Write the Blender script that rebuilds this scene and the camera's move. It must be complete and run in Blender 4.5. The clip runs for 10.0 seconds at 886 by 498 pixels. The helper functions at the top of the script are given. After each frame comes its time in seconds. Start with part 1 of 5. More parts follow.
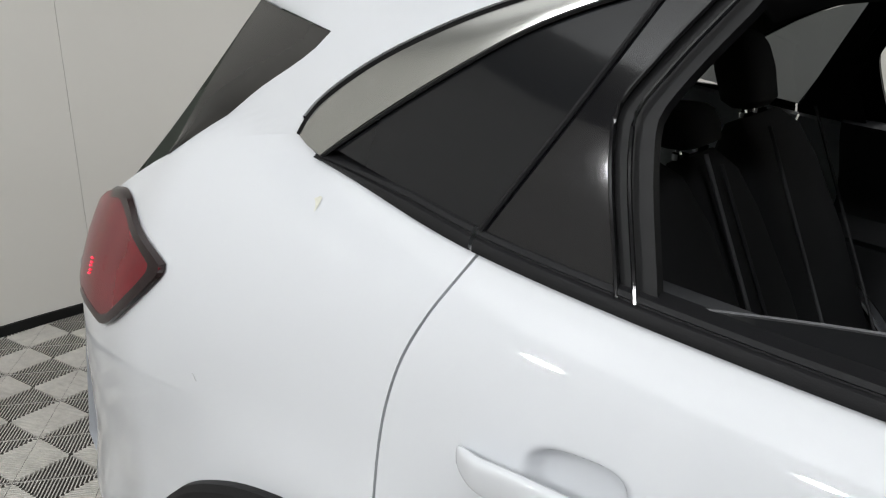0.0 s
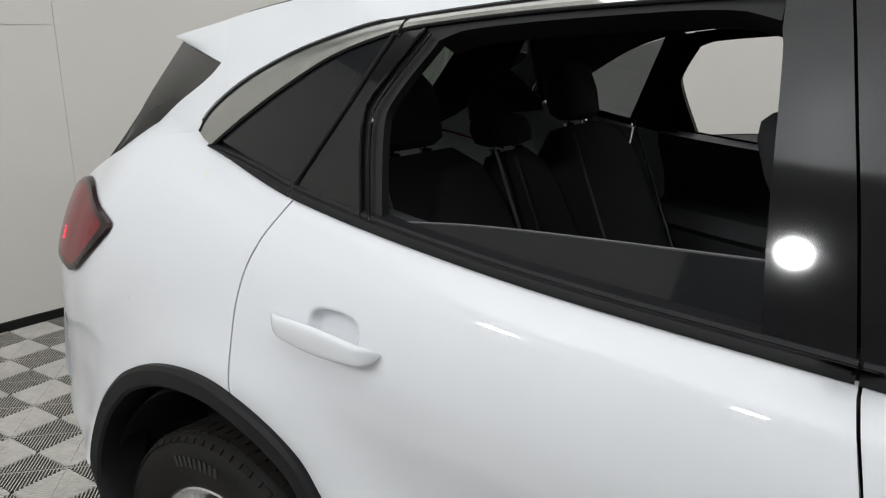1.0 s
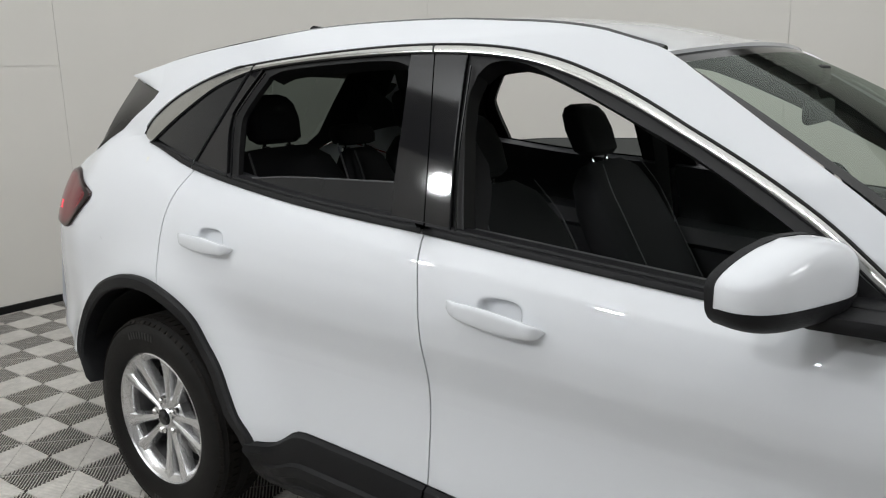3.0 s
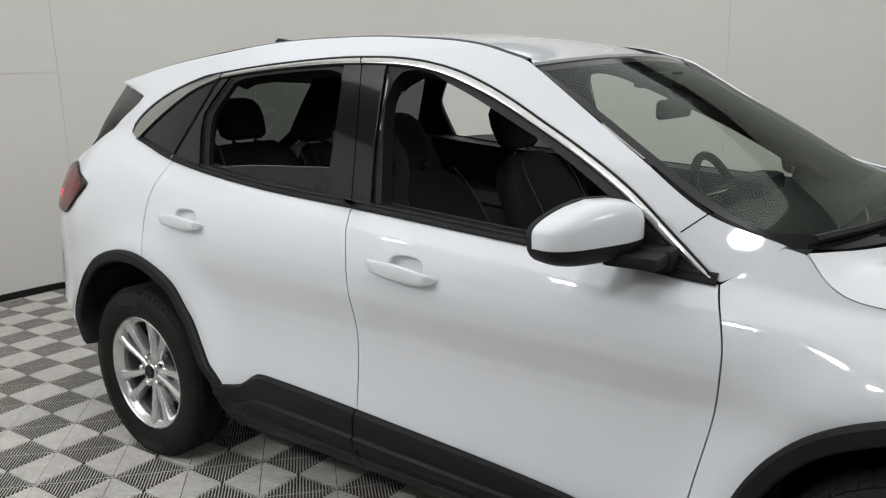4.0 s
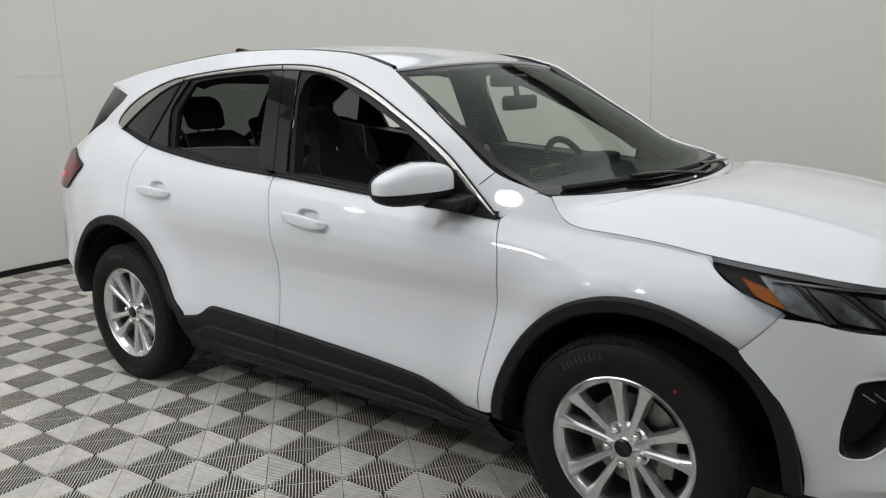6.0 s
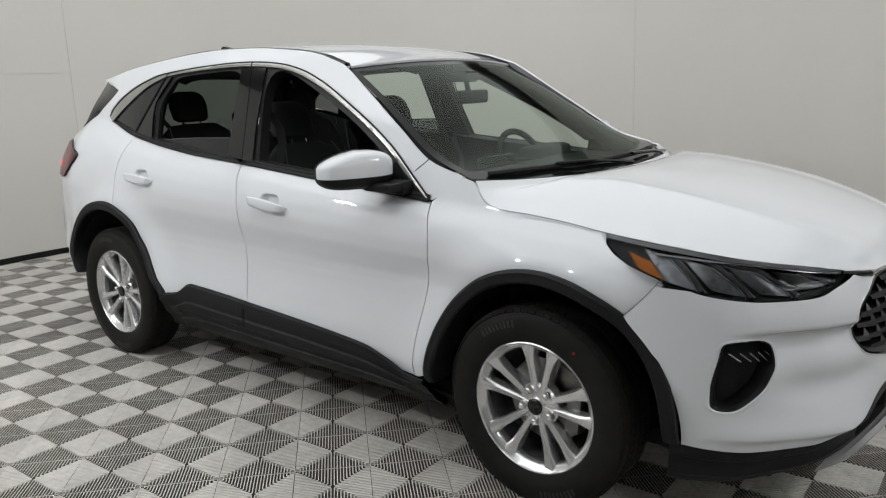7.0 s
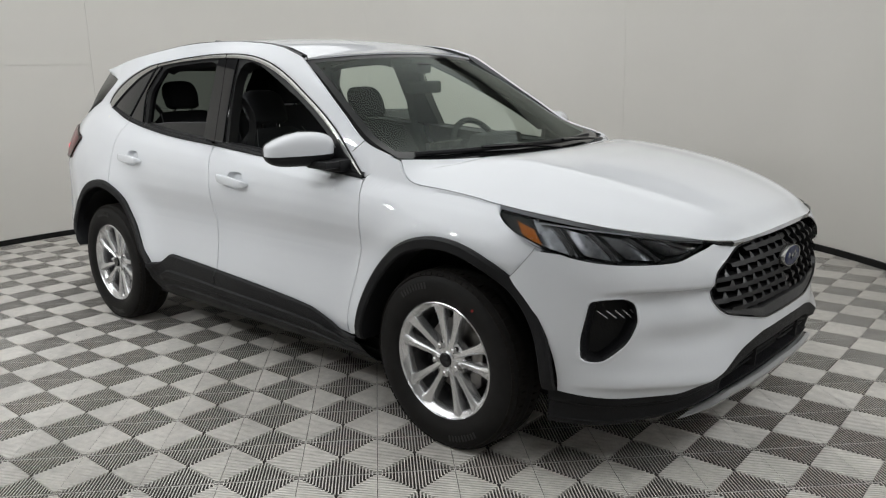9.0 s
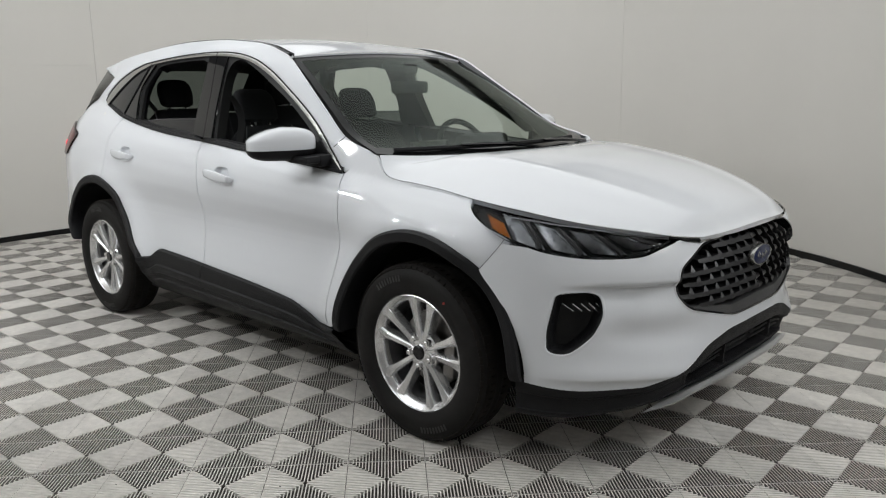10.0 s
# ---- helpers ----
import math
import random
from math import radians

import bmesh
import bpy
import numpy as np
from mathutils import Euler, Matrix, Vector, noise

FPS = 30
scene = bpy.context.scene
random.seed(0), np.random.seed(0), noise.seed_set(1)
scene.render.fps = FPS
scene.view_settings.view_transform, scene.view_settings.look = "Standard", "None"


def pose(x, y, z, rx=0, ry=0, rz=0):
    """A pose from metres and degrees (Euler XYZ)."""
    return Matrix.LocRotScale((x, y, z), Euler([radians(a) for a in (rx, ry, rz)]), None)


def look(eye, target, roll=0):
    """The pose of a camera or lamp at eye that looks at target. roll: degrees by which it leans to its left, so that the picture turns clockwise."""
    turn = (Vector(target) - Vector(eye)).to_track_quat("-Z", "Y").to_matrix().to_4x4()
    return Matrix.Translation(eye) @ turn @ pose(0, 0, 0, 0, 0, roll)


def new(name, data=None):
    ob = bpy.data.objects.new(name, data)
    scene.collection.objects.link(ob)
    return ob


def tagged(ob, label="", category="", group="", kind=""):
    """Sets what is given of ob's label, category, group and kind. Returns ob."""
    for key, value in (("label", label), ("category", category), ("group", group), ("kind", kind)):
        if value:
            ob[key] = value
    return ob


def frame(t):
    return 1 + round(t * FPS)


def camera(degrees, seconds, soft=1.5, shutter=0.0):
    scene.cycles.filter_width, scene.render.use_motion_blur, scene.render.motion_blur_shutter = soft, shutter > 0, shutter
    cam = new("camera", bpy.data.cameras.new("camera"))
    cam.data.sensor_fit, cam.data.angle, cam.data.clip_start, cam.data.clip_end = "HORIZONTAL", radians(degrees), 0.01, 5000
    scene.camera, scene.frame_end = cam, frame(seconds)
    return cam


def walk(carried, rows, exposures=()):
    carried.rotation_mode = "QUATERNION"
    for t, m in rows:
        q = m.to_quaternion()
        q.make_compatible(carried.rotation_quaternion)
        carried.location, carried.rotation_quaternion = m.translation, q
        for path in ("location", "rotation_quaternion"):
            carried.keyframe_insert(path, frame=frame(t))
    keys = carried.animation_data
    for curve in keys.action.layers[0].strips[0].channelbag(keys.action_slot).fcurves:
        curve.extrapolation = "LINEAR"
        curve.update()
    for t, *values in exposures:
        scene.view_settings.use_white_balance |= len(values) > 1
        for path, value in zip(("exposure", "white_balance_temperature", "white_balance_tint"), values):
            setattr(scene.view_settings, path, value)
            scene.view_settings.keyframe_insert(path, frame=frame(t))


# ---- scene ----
cam = camera(59.1, 10.0, soft=1.15)
PATH = [
    (0, (0.645, -1.467, 1.475), (-0.493, 0.067, 0.884), -0.3),
    (0.5, (0.957, -1.578, 1.488), (-0.199, -0.041, 0.942), -0.4),
    (1, (1.245, -1.716, 1.476), (0.074, -0.176, 0.969), -0.7),
    (1.5, (1.527, -1.858, 1.485), (0.348, -0.316, 1.004), -0.9),
    (2, (1.801, -1.983, 1.485), (0.615, -0.438, 1.027), -1.1),
    (2.5, (2.059, -2.097, 1.482), (0.87, -0.551, 1.038), -1.2),
    (3, (2.293, -2.232, 1.471), (1.101, -0.685, 1.041), -1.3),
    (4.5, (2.998, -2.608, 1.476), (1.81, -1.055, 1.055), -1.7),
    (5, (3.208, -2.723, 1.469), (2.014, -1.173, 1.054), -1.7),
    (5.5, (3.428, -2.833, 1.468), (2.23, -1.288, 1.047), -1.8),
    (6.8, (3.985, -2.935, 1.459), (2.751, -1.42, 1.033), -1.9),
    (7, (4.064, -2.938, 1.455), (2.818, -1.434, 1.026), -1.9),
    (7.5, (4.243, -2.962, 1.448), (2.978, -1.473, 1.018), -1.9),
    (8, (4.381, -2.974, 1.45), (3.098, -1.503, 1.014), -1.9),
    (8.5, (4.516, -2.956, 1.441), (3.214, -1.502, 1.005), -1.7),
    (9, (4.629, -2.93, 1.415), (3.308, -1.492, 0.983), -1.4),
    (9.5, (4.711, -2.904, 1.386), (3.376, -1.475, 0.964), -1.1),
    (10, (4.765, -2.882, 1.36), (3.423, -1.456, 0.955), -0.6),
]
walk(cam, [(t, look(eye, target, roll)) for t, eye, target, roll in PATH])

# ---------------------------------------------------------------- world and light
world = bpy.data.worlds.new("world")
scene.world = world
world.use_nodes = True
world.node_tree.nodes["Background"].inputs[0].default_value = (0.9, 0.95, 1.0, 1)
world.node_tree.nodes["Background"].inputs[1].default_value = 0.06
scene.view_settings.exposure = 0.0

CX, CY, RW = 0.888, 0.01, 3.948      # centre and radius of the round photo booth
LAMP_POWER = 205.0
PANEL_POWER = 0.86
FRONT_POWER = 11.5

# ---------------------------------------------------------------- materials


def mat(name, color, rough=0.5, metal=0.0, coat=0.0, var=0.0, scale=8.0, bump=0.0, bscale=200.0, emit=0.0, random_tint=0.0, spec=0.5, stains=0.0):
    m = bpy.data.materials.new(name)
    m.use_nodes = True
    nt = m.node_tree
    b = nt.nodes["Principled BSDF"]
    b.inputs["Base Color"].default_value = (*color, 1)
    b.inputs["Roughness"].default_value = rough
    b.inputs["Metallic"].default_value = metal
    b.inputs["Coat Weight"].default_value = coat
    b.inputs["Coat Roughness"].default_value = 0.03
    b.inputs["Specular IOR Level"].default_value = spec
    if emit:
        b.inputs["Emission Color"].default_value = (*color, 1)
        b.inputs["Emission Strength"].default_value = emit
    tc = nt.nodes.new("ShaderNodeTexCoord")
    if var or random_tint:
        mix = nt.nodes.new("ShaderNodeMix")
        mix.data_type = "RGBA"
        mix.blend_type = "MULTIPLY"
        mix.inputs[0].default_value = 1.0
        mix.inputs[6].default_value = (*color, 1)
        n1 = nt.nodes.new("ShaderNodeTexNoise")
        n1.inputs["Scale"].default_value = scale
        n1.inputs["Detail"].default_value = 6
        n1.inputs["Roughness"].default_value = 0.65
        nt.links.new(tc.outputs["Object"], n1.inputs["Vector"])
        r = nt.nodes.new("ShaderNodeMapRange")
        r.inputs[1].default_value, r.inputs[2].default_value = 0.3, 0.7
        r.inputs[3].default_value, r.inputs[4].default_value = 1 - var, 1 + var
        nt.links.new(n1.outputs["Fac"], r.inputs[0])
        out = r.outputs[0]
        if stains:
            # blotches laid over the whole floor, past the tiles' edges
            geo = nt.nodes.new("ShaderNodeNewGeometry")
            nt.links.new(geo.outputs["Position"], n1.inputs["Vector"])
            n3 = nt.nodes.new("ShaderNodeTexNoise")
            n3.inputs["Scale"].default_value, n3.inputs["Detail"].default_value = 2.3, 8
            n3.inputs["Roughness"].default_value = 0.72
            nt.links.new(geo.outputs["Position"], n3.inputs["Vector"])
            r3 = nt.nodes.new("ShaderNodeMapRange")
            r3.inputs[1].default_value, r3.inputs[2].default_value = 0.36, 0.58
            r3.inputs[3].default_value, r3.inputs[4].default_value = 1 - stains, 1.0
            nt.links.new(n3.outputs["Fac"], r3.inputs[0])
            m3 = nt.nodes.new("ShaderNodeMath")
            m3.operation = "MULTIPLY"
            nt.links.new(out, m3.inputs[0])
            nt.links.new(r3.outputs[0], m3.inputs[1])
            out = m3.outputs[0]
        if random_tint:
            oi = nt.nodes.new("ShaderNodeObjectInfo")
            r2 = nt.nodes.new("ShaderNodeMapRange")
            r2.inputs[3].default_value, r2.inputs[4].default_value = 1 - random_tint, 1 + random_tint
            nt.links.new(oi.outputs["Random"], r2.inputs[0])
            mu = nt.nodes.new("ShaderNodeMath")
            mu.operation = "MULTIPLY"
            nt.links.new(out, mu.inputs[0])
            nt.links.new(r2.outputs[0], mu.inputs[1])
            out = mu.outputs[0]
        nt.links.new(out, mix.inputs[7])
        nt.links.new(mix.outputs[2], b.inputs["Base Color"])
        rr = nt.nodes.new("ShaderNodeMapRange")
        rr.inputs[3].default_value, rr.inputs[4].default_value = max(rough - min(0.08, var), 0.02), min(rough + min(0.08, var), 1)
        nt.links.new(n1.outputs["Fac"], rr.inputs[0])
        nt.links.new(rr.outputs[0], b.inputs["Roughness"])
    if bump:
        n2 = nt.nodes.new("ShaderNodeTexNoise")
        n2.inputs["Scale"].default_value = bscale
        n2.inputs["Detail"].default_value = 3
        nt.links.new(tc.outputs["Object"], n2.inputs["Vector"])
        bp = nt.nodes.new("ShaderNodeBump")
        bp.inputs["Strength"].default_value = bump
        bp.inputs["Distance"].default_value = 0.002
        nt.links.new(n2.outputs["Fac"], bp.inputs["Height"])
        nt.links.new(bp.outputs[0], b.inputs["Normal"])
    return m


def glass_mat(name, tint, gloss_color=(1, 1, 1), ior=1.45):
    m = bpy.data.materials.new(name)
    m.use_nodes = True
    nt = m.node_tree
    nt.nodes.remove(nt.nodes["Principled BSDF"])
    out = nt.nodes["Material Output"]
    tr, gl = nt.nodes.new("ShaderNodeBsdfTransparent"), nt.nodes.new("ShaderNodeBsdfGlossy")
    tr.inputs[0].default_value = (*tint, 1)
    gl.inputs[0].default_value = (*gloss_color, 1)
    gl.inputs["Roughness"].default_value = 0.015
    lw, mx = nt.nodes.new("ShaderNodeLayerWeight"), nt.nodes.new("ShaderNodeMixShader")
    lw.inputs["Blend"].default_value = 0.5
    pw, ml = nt.nodes.new("ShaderNodeMath"), nt.nodes.new("ShaderNodeMath")
    pw.operation, ml.operation = "POWER", "MULTIPLY_ADD"
    r0 = ((ior - 1) / (ior + 1)) ** 2 * 1.6
    pw.inputs[1].default_value = 5.0
    ml.inputs[1].default_value, ml.inputs[2].default_value = 1 - r0, r0
    nt.links.new(lw.outputs["Facing"], pw.inputs[0])
    nt.links.new(pw.outputs[0], ml.inputs[0])
    nt.links.new(ml.outputs[0], mx.inputs[0])
    nt.links.new(tr.outputs[0], mx.inputs[1])
    nt.links.new(gl.outputs[0], mx.inputs[2])
    nt.links.new(mx.outputs[0], out.inputs[0])
    return m


PAINT = mat("white_paint", (0.68, 0.695, 0.722), 0.55, coat=1.0, bump=0.01, bscale=900, spec=0.2)
PLASTIC = mat("black_grained_plastic", (0.010, 0.010, 0.011), 0.48, var=0.12, scale=30, bump=0.35, bscale=900, spec=0.2)
GLOSSBLACK = mat("gloss_black", (0.008, 0.008, 0.009), 0.06, coat=0.12, var=0.03, scale=12, spec=0.4)
SATIN = mat("satin_silver", (0.42, 0.42, 0.40), 0.20, metal=0.85, var=0.05, scale=20)
CHROME = mat("chrome", (0.8, 0.8, 0.8), 0.06, metal=1.0)
RUBBER = mat("rubber_seal", (0.009, 0.009, 0.0095), 0.5, var=0.1, scale=40, spec=0.25)
TYRE = mat("tyre_rubber", (0.0135, 0.0128, 0.0122), 0.6, var=0.25, scale=14, bump=0.3, bscale=500, spec=0.15)
TREAD = mat("dusty_tread_rubber", (0.014, 0.012, 0.0105), 0.8, var=0.35, scale=20, bump=0.3, bscale=400, spec=0.2)
ALLOY = mat("silver_alloy", (0.74, 0.74, 0.745), 0.22, metal=0.85, coat=0.3, var=0.012, scale=6)
# barrel: silver darkened, the shade inside the wheel is put into its colour
BARREL = mat("shaded_wheel_barrel", (0.10, 0.10, 0.102), 0.36, metal=0.5, var=0.15, scale=18)
DISC = mat("brake_disc_steel", (0.28, 0.27, 0.26), 0.35, metal=0.9, var=0.2, scale=25)
DARK = mat("dark_liner", (0.010, 0.010, 0.010), 0.9, var=0.3, scale=12, bump=0.6, bscale=160)
CLOTH = mat("black_cloth", (0.0110, 0.0115, 0.0135), 0.85, var=0.18, scale=60, bump=0.5, bscale=1200)
TRIM = mat("dark_interior_trim", (0.018, 0.0185, 0.021), 0.6, var=0.12, scale=25, bump=0.25, bscale=700, spec=0.3)
DOORTRIM = mat("moulded_door_trim", (0.050, 0.051, 0.055), 0.5, var=0.12, scale=25, bump=0.25, bscale=700)
HEADLINER = mat("grey_headliner", (0.035, 0.035, 0.035), 0.95, var=0.08, scale=40, bump=0.3, bscale=900)
STITCH = mat("grey_stitching", (0.10, 0.10, 0.105), 0.8)
BELT = mat("grey_belt_webbing", (0.045, 0.045, 0.047), 0.7, var=0.1, scale=200)
RED = mat("red_lens", (0.155, 0.006, 0.012), 0.16, var=0.2, scale=14, spec=0.25)
AMBER = mat("amber_reflector", (0.27, 0.075, 0.0), 0.35, var=0.25, scale=120, spec=0.1)
LENSGREY = mat("lamp_reflector", (0.14, 0.145, 0.15), 0.16, metal=0.8, var=0.15, scale=30)
FINBLACK = mat("satin_black", (0.030, 0.029, 0.027), 0.22, coat=0.3, var=0.1, scale=12)
SMOKED = mat("smoked_lens", (0.016, 0.0075, 0.008), 0.14, var=0.2, scale=14, spec=0.3)
YELLOWED = mat("yellowed_residue", (0.64, 0.635, 0.55), 0.6, var=0.12, scale=120)
GREYSCUFF = mat("grey_scuff", (0.45, 0.45, 0.46), 0.6)
CELLGREY = mat("dark_lamp_cell", (0.135, 0.139, 0.145), 0.30, metal=0.9, var=0.5, scale=60)
FINGREY = mat("dark_grille_plastic", (0.009, 0.009, 0.0095), 0.40, var=0.1, scale=20, bump=0.1, bscale=800)
CHIN = mat("dark_grey_plastic", (0.030, 0.030, 0.031), 0.45, var=0.08, scale=20, bump=0.15, bscale=800)
SKID = mat("silver_skid_plate", (0.42, 0.42, 0.42), 0.42, metal=0.35, var=0.06, scale=20)
FRIT = mat("black_printed_border", (0.006, 0.0065, 0.0065), 0.10, var=0.02, scale=30, spec=0.16)
# opaque stand-in for privacy glass; the dark cabin behind is put into its colour
OPAQUEGLASS = mat("opaque_dark_glass", (0.012, 0.0125, 0.0135), 0.05, var=0.02, scale=6, spec=0.32)
GLASS = glass_mat("windscreen_glass", (0.62, 0.70, 0.63), gloss_color=(0.42, 0.46, 0.43), ior=1.42)
PRIVACY = glass_mat("privacy_glass", (0.17, 0.18, 0.185))
CLEARLENS = glass_mat("clear_lens", (0.90, 0.91, 0.92), gloss_color=(0.18, 0.18, 0.18))
WALLPAINT = mat("white_wall_panel", (0.72, 0.70, 0.66), 0.42, var=0.02, scale=0.9, bump=0.05, bscale=3.0)
BASEMAT = mat("black_base_strip", (0.010, 0.010, 0.010), 0.4, var=0.1, scale=8, spec=0.25)
TILE = mat("pale_grey_tile", (0.67, 0.643, 0.598), 0.36, var=0.12, scale=26, random_tint=0.06, stains=0.20)
# brown rib sides; the shade between ribs is put into their colour
TILESIDE = mat("shaded_brown_tile", (0.115, 0.104, 0.092), 0.5, var=0.25, scale=14, random_tint=0.10)
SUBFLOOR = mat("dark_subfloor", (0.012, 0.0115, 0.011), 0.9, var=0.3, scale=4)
CEILMAT = mat("white_ceiling", (0.75, 0.75, 0.74), 0.8, var=0.03, scale=1.5)
LIGHTMAT = mat("lamp_diffuser", (0.965, 0.987, 1.0), 0.5, emit=LAMP_POWER)
PANELMAT = mat("ceiling_fill_diffuser", (0.97, 0.987, 0.995), 0.5, emit=PANEL_POWER)
FRONTMAT = mat("front_fill_diffuser", (0.965, 0.987, 1.0), 0.5, emit=FRONT_POWER)
LEDRED = mat("lit_red_led", (1.0, 0.02, 0.05), 0.4, emit=3.0)
BLUE = mat("dark_blue_enamel", (0.010, 0.016, 0.055), 0.3, coat=0.05, spec=0.3)
REDMARK = mat("red_paint_dot", (0.30, 0.02, 0.015), 0.6)
MIRRORMAT = mat("mirror_glass", (0.9, 0.9, 0.9), 0.02, metal=1.0)
SCREEN = mat("black_screen", (0.006, 0.006, 0.008), 0.08, coat=0.4)

# ---------------------------------------------------------------- building helpers


def spl(pts, n):
    """A smooth curve through pts, n points evenly along it."""
    P = [Vector(p) for p in pts]
    if len(P) == 2:
        return [P[0].lerp(P[1], k / (n - 1)) for k in range(n)]
    Q = [2 * P[0] - P[1]] + P + [2 * P[-1] - P[-2]]
    dense = []
    for i in range(1, len(Q) - 2):
        a, b, c, d = Q[i - 1], Q[i], Q[i + 1], Q[i + 2]
        la, lb, lc = max((b - a).length, 1e-5), max((c - b).length, 1e-5), max((d - c).length, 1e-5)
        m1 = (c - a) * (lb / (la + lb))
        m2 = (d - b) * (lb / (lb + lc))
        for k in range(24):
            t = k / 24
            t2, t3 = t * t, t * t * t
            dense.append((2 * t3 - 3 * t2 + 1) * b + (t3 - 2 * t2 + t) * m1 + (-2 * t3 + 3 * t2) * c + (t3 - t2) * m2)
    dense.append(P[-1].copy())
    return even(dense, n)


def poly(pts, n):
    """A line with corners through pts, n points evenly along it."""
    return even([Vector(p) for p in pts], n)


def even(P, n):
    L = [0.0]
    for a, b in zip(P, P[1:]):
        L.append(L[-1] + (b - a).length)
    out, j = [], 0
    for k in range(n):
        s = L[-1] * k / (n - 1)
        while j < len(P) - 2 and L[j + 1] < s:
            j += 1
        d = L[j + 1] - L[j]
        out.append(P[j].lerp(P[j + 1], (s - L[j]) / d if d > 1e-9 else 0))
    return out


def coons(b, r, t, l):
    """A net between four curves: b and t run left to right, l and r run bottom to top."""
    n, m = len(b), len(l)
    net = []
    for j in range(m):
        v = j / (m - 1)
        row = []
        for i in range(n):
            u = i / (n - 1)
            p = (1 - v) * b[i] + v * t[i] + (1 - u) * l[j] + u * r[j]
            p -= (1 - u) * (1 - v) * b[0] + u * (1 - v) * b[-1] + (1 - u) * v * t[0] + u * v * t[-1]
            row.append(p)
        net.append(row)
    return net


def net_mesh(net, bm=None, close_u=False, close_v=False, keep=None):
    bm = bm or bmesh.new()
    V = [[bm.verts.new(p) for p in row] for row in net]
    m, n = len(V), len(V[0])
    for j in range(m if close_v else m - 1):
        for i in range(n if close_u else n - 1):
            q = (V[j][i], V[j][(i + 1) % n], V[(j + 1) % m][(i + 1) % n], V[(j + 1) % m][i])
            if keep is None or keep(sum((p.co for p in q), Vector()) / 4):
                try:
                    bm.faces.new(q)
                except ValueError:
                    pass
    if keep is not None:
        bmesh.ops.delete(bm, geom=[v for v in bm.verts if not v.link_faces], context="VERTS")
    return bm


def box(bm, cx, cy, cz, sx, sy, sz, m=None, bevel=0.0, seg=2):
    r = bmesh.ops.create_cube(bm, size=1, matrix=Matrix.Translation((cx, cy, cz)) @ Matrix.Diagonal((sx, sy, sz, 1)))
    if bevel:
        es = list({e for v in r["verts"] for e in v.link_edges})
        r2 = bmesh.ops.bevel(bm, geom=es, offset=bevel, segments=seg, affect="EDGES", profile=0.6)
        vs = r2["verts"]
        vs = list({v for f in r2["faces"] for v in f.verts} | {v for v in r["verts"] if v.is_valid})
    else:
        vs = r["verts"]
    if m is not None:
        bmesh.ops.transform(bm, matrix=m, verts=vs)
    return bm


def tube(bm, pts, rad, sides=8, closed=False, flat=1.0, rads=None, up=None):
    """A round bar along pts; flat squeezes it in its second direction."""
    n = len(pts)
    P = [Vector(p) for p in pts]
    rings = []
    ref = Vector(up) if up else Vector((0.13, 0.27, 0.95))
    for i in range(n):
        d = (P[(i + 1) % n] - P[i - 1]) if closed else (P[min(i + 1, n - 1)] - P[max(i - 1, 0)])
        d.normalize()
        a = d.cross(ref)
        a.normalize()
        b = d.cross(a)
        rr = rads[i] if rads else rad
        rings.append([bm.verts.new(P[i] + rr * (math.cos(2 * math.pi * k / sides) * a + flat * math.sin(2 * math.pi * k / sides) * b)) for k in range(sides)])
    for i in range(n if closed else n - 1):
        A, B = rings[i], rings[(i + 1) % n]
        for k in range(sides):
            bm.faces.new((A[k], A[(k + 1) % sides], B[(k + 1) % sides], B[k]))
    if not closed:
        bm.faces.new(rings[0][::-1])
        bm.faces.new(rings[-1])
    return bm


def lathe(bm, profile, seg=48, m=None, arc=None):
    """Turns (radius, along) round the y axis."""
    a0, a1 = arc or (0, 2 * math.pi)
    full = arc is None
    k_n = seg if full else seg + 1
    rows = []
    for r, y in profile:
        rows.append([bm.verts.new(Vector((r * math.cos(a0 + (a1 - a0) * k / seg), y, r * math.sin(a0 + (a1 - a0) * k / seg)))) for k in range(k_n)])
    for A, B in zip(rows, rows[1:]):
        for k in range(seg):
            bm.faces.new((A[k], A[(k + 1) % k_n], B[(k + 1) % k_n], B[k]))
    if m is not None:
        bmesh.ops.transform(bm, matrix=m, verts=[v for row in rows for v in row])
    return bm


def prism(bm, outline, depth_vec):
    """A solid from a closed outline of points, pushed along depth_vec."""
    A = [bm.verts.new(p) for p in outline]
    B = [bm.verts.new(Vector(p) + Vector(depth_vec)) for p in outline]
    bm.faces.new(A)
    bm.faces.new(B[::-1])
    n = len(A)
    for i in range(n):
        bm.faces.new((A[i], B[i], B[(i + 1) % n], A[(i + 1) % n]))
    return bm


def solid(bm, thick, inward=True):
    """Gives a sheet a thickness."""
    bmesh.ops.recalc_face_normals(bm, faces=bm.faces)
    bmesh.ops.solidify(bm, geom=list(bm.faces), thickness=thick)
    return bm


def smooth(me, angle=40):
    bm = bmesh.new()
    bm.from_mesh(me)
    lim = radians(angle)
    for f in bm.faces:
        f.smooth = True
    for e in bm.edges:
        e.smooth = len(e.link_faces) == 2 and e.calc_face_angle(0) < lim
    bm.to_mesh(me)
    bm.free()


def part(name, bm, material, parent=None, label="", angle=40, recalc=True):
    if recalc:
        bmesh.ops.recalc_face_normals(bm, faces=bm.faces)
    me = bpy.data.meshes.new(name)
    bm.to_mesh(me)
    bm.free()
    me.materials.append(material)
    smooth(me, angle)
    ob = new(name, me)
    if parent is not None:
        ob.parent = parent
        ob.matrix_parent_inverse = parent.matrix_basis.inverted() if parent.parent is None else Matrix()
    if label:
        tagged(ob, label)
    return ob


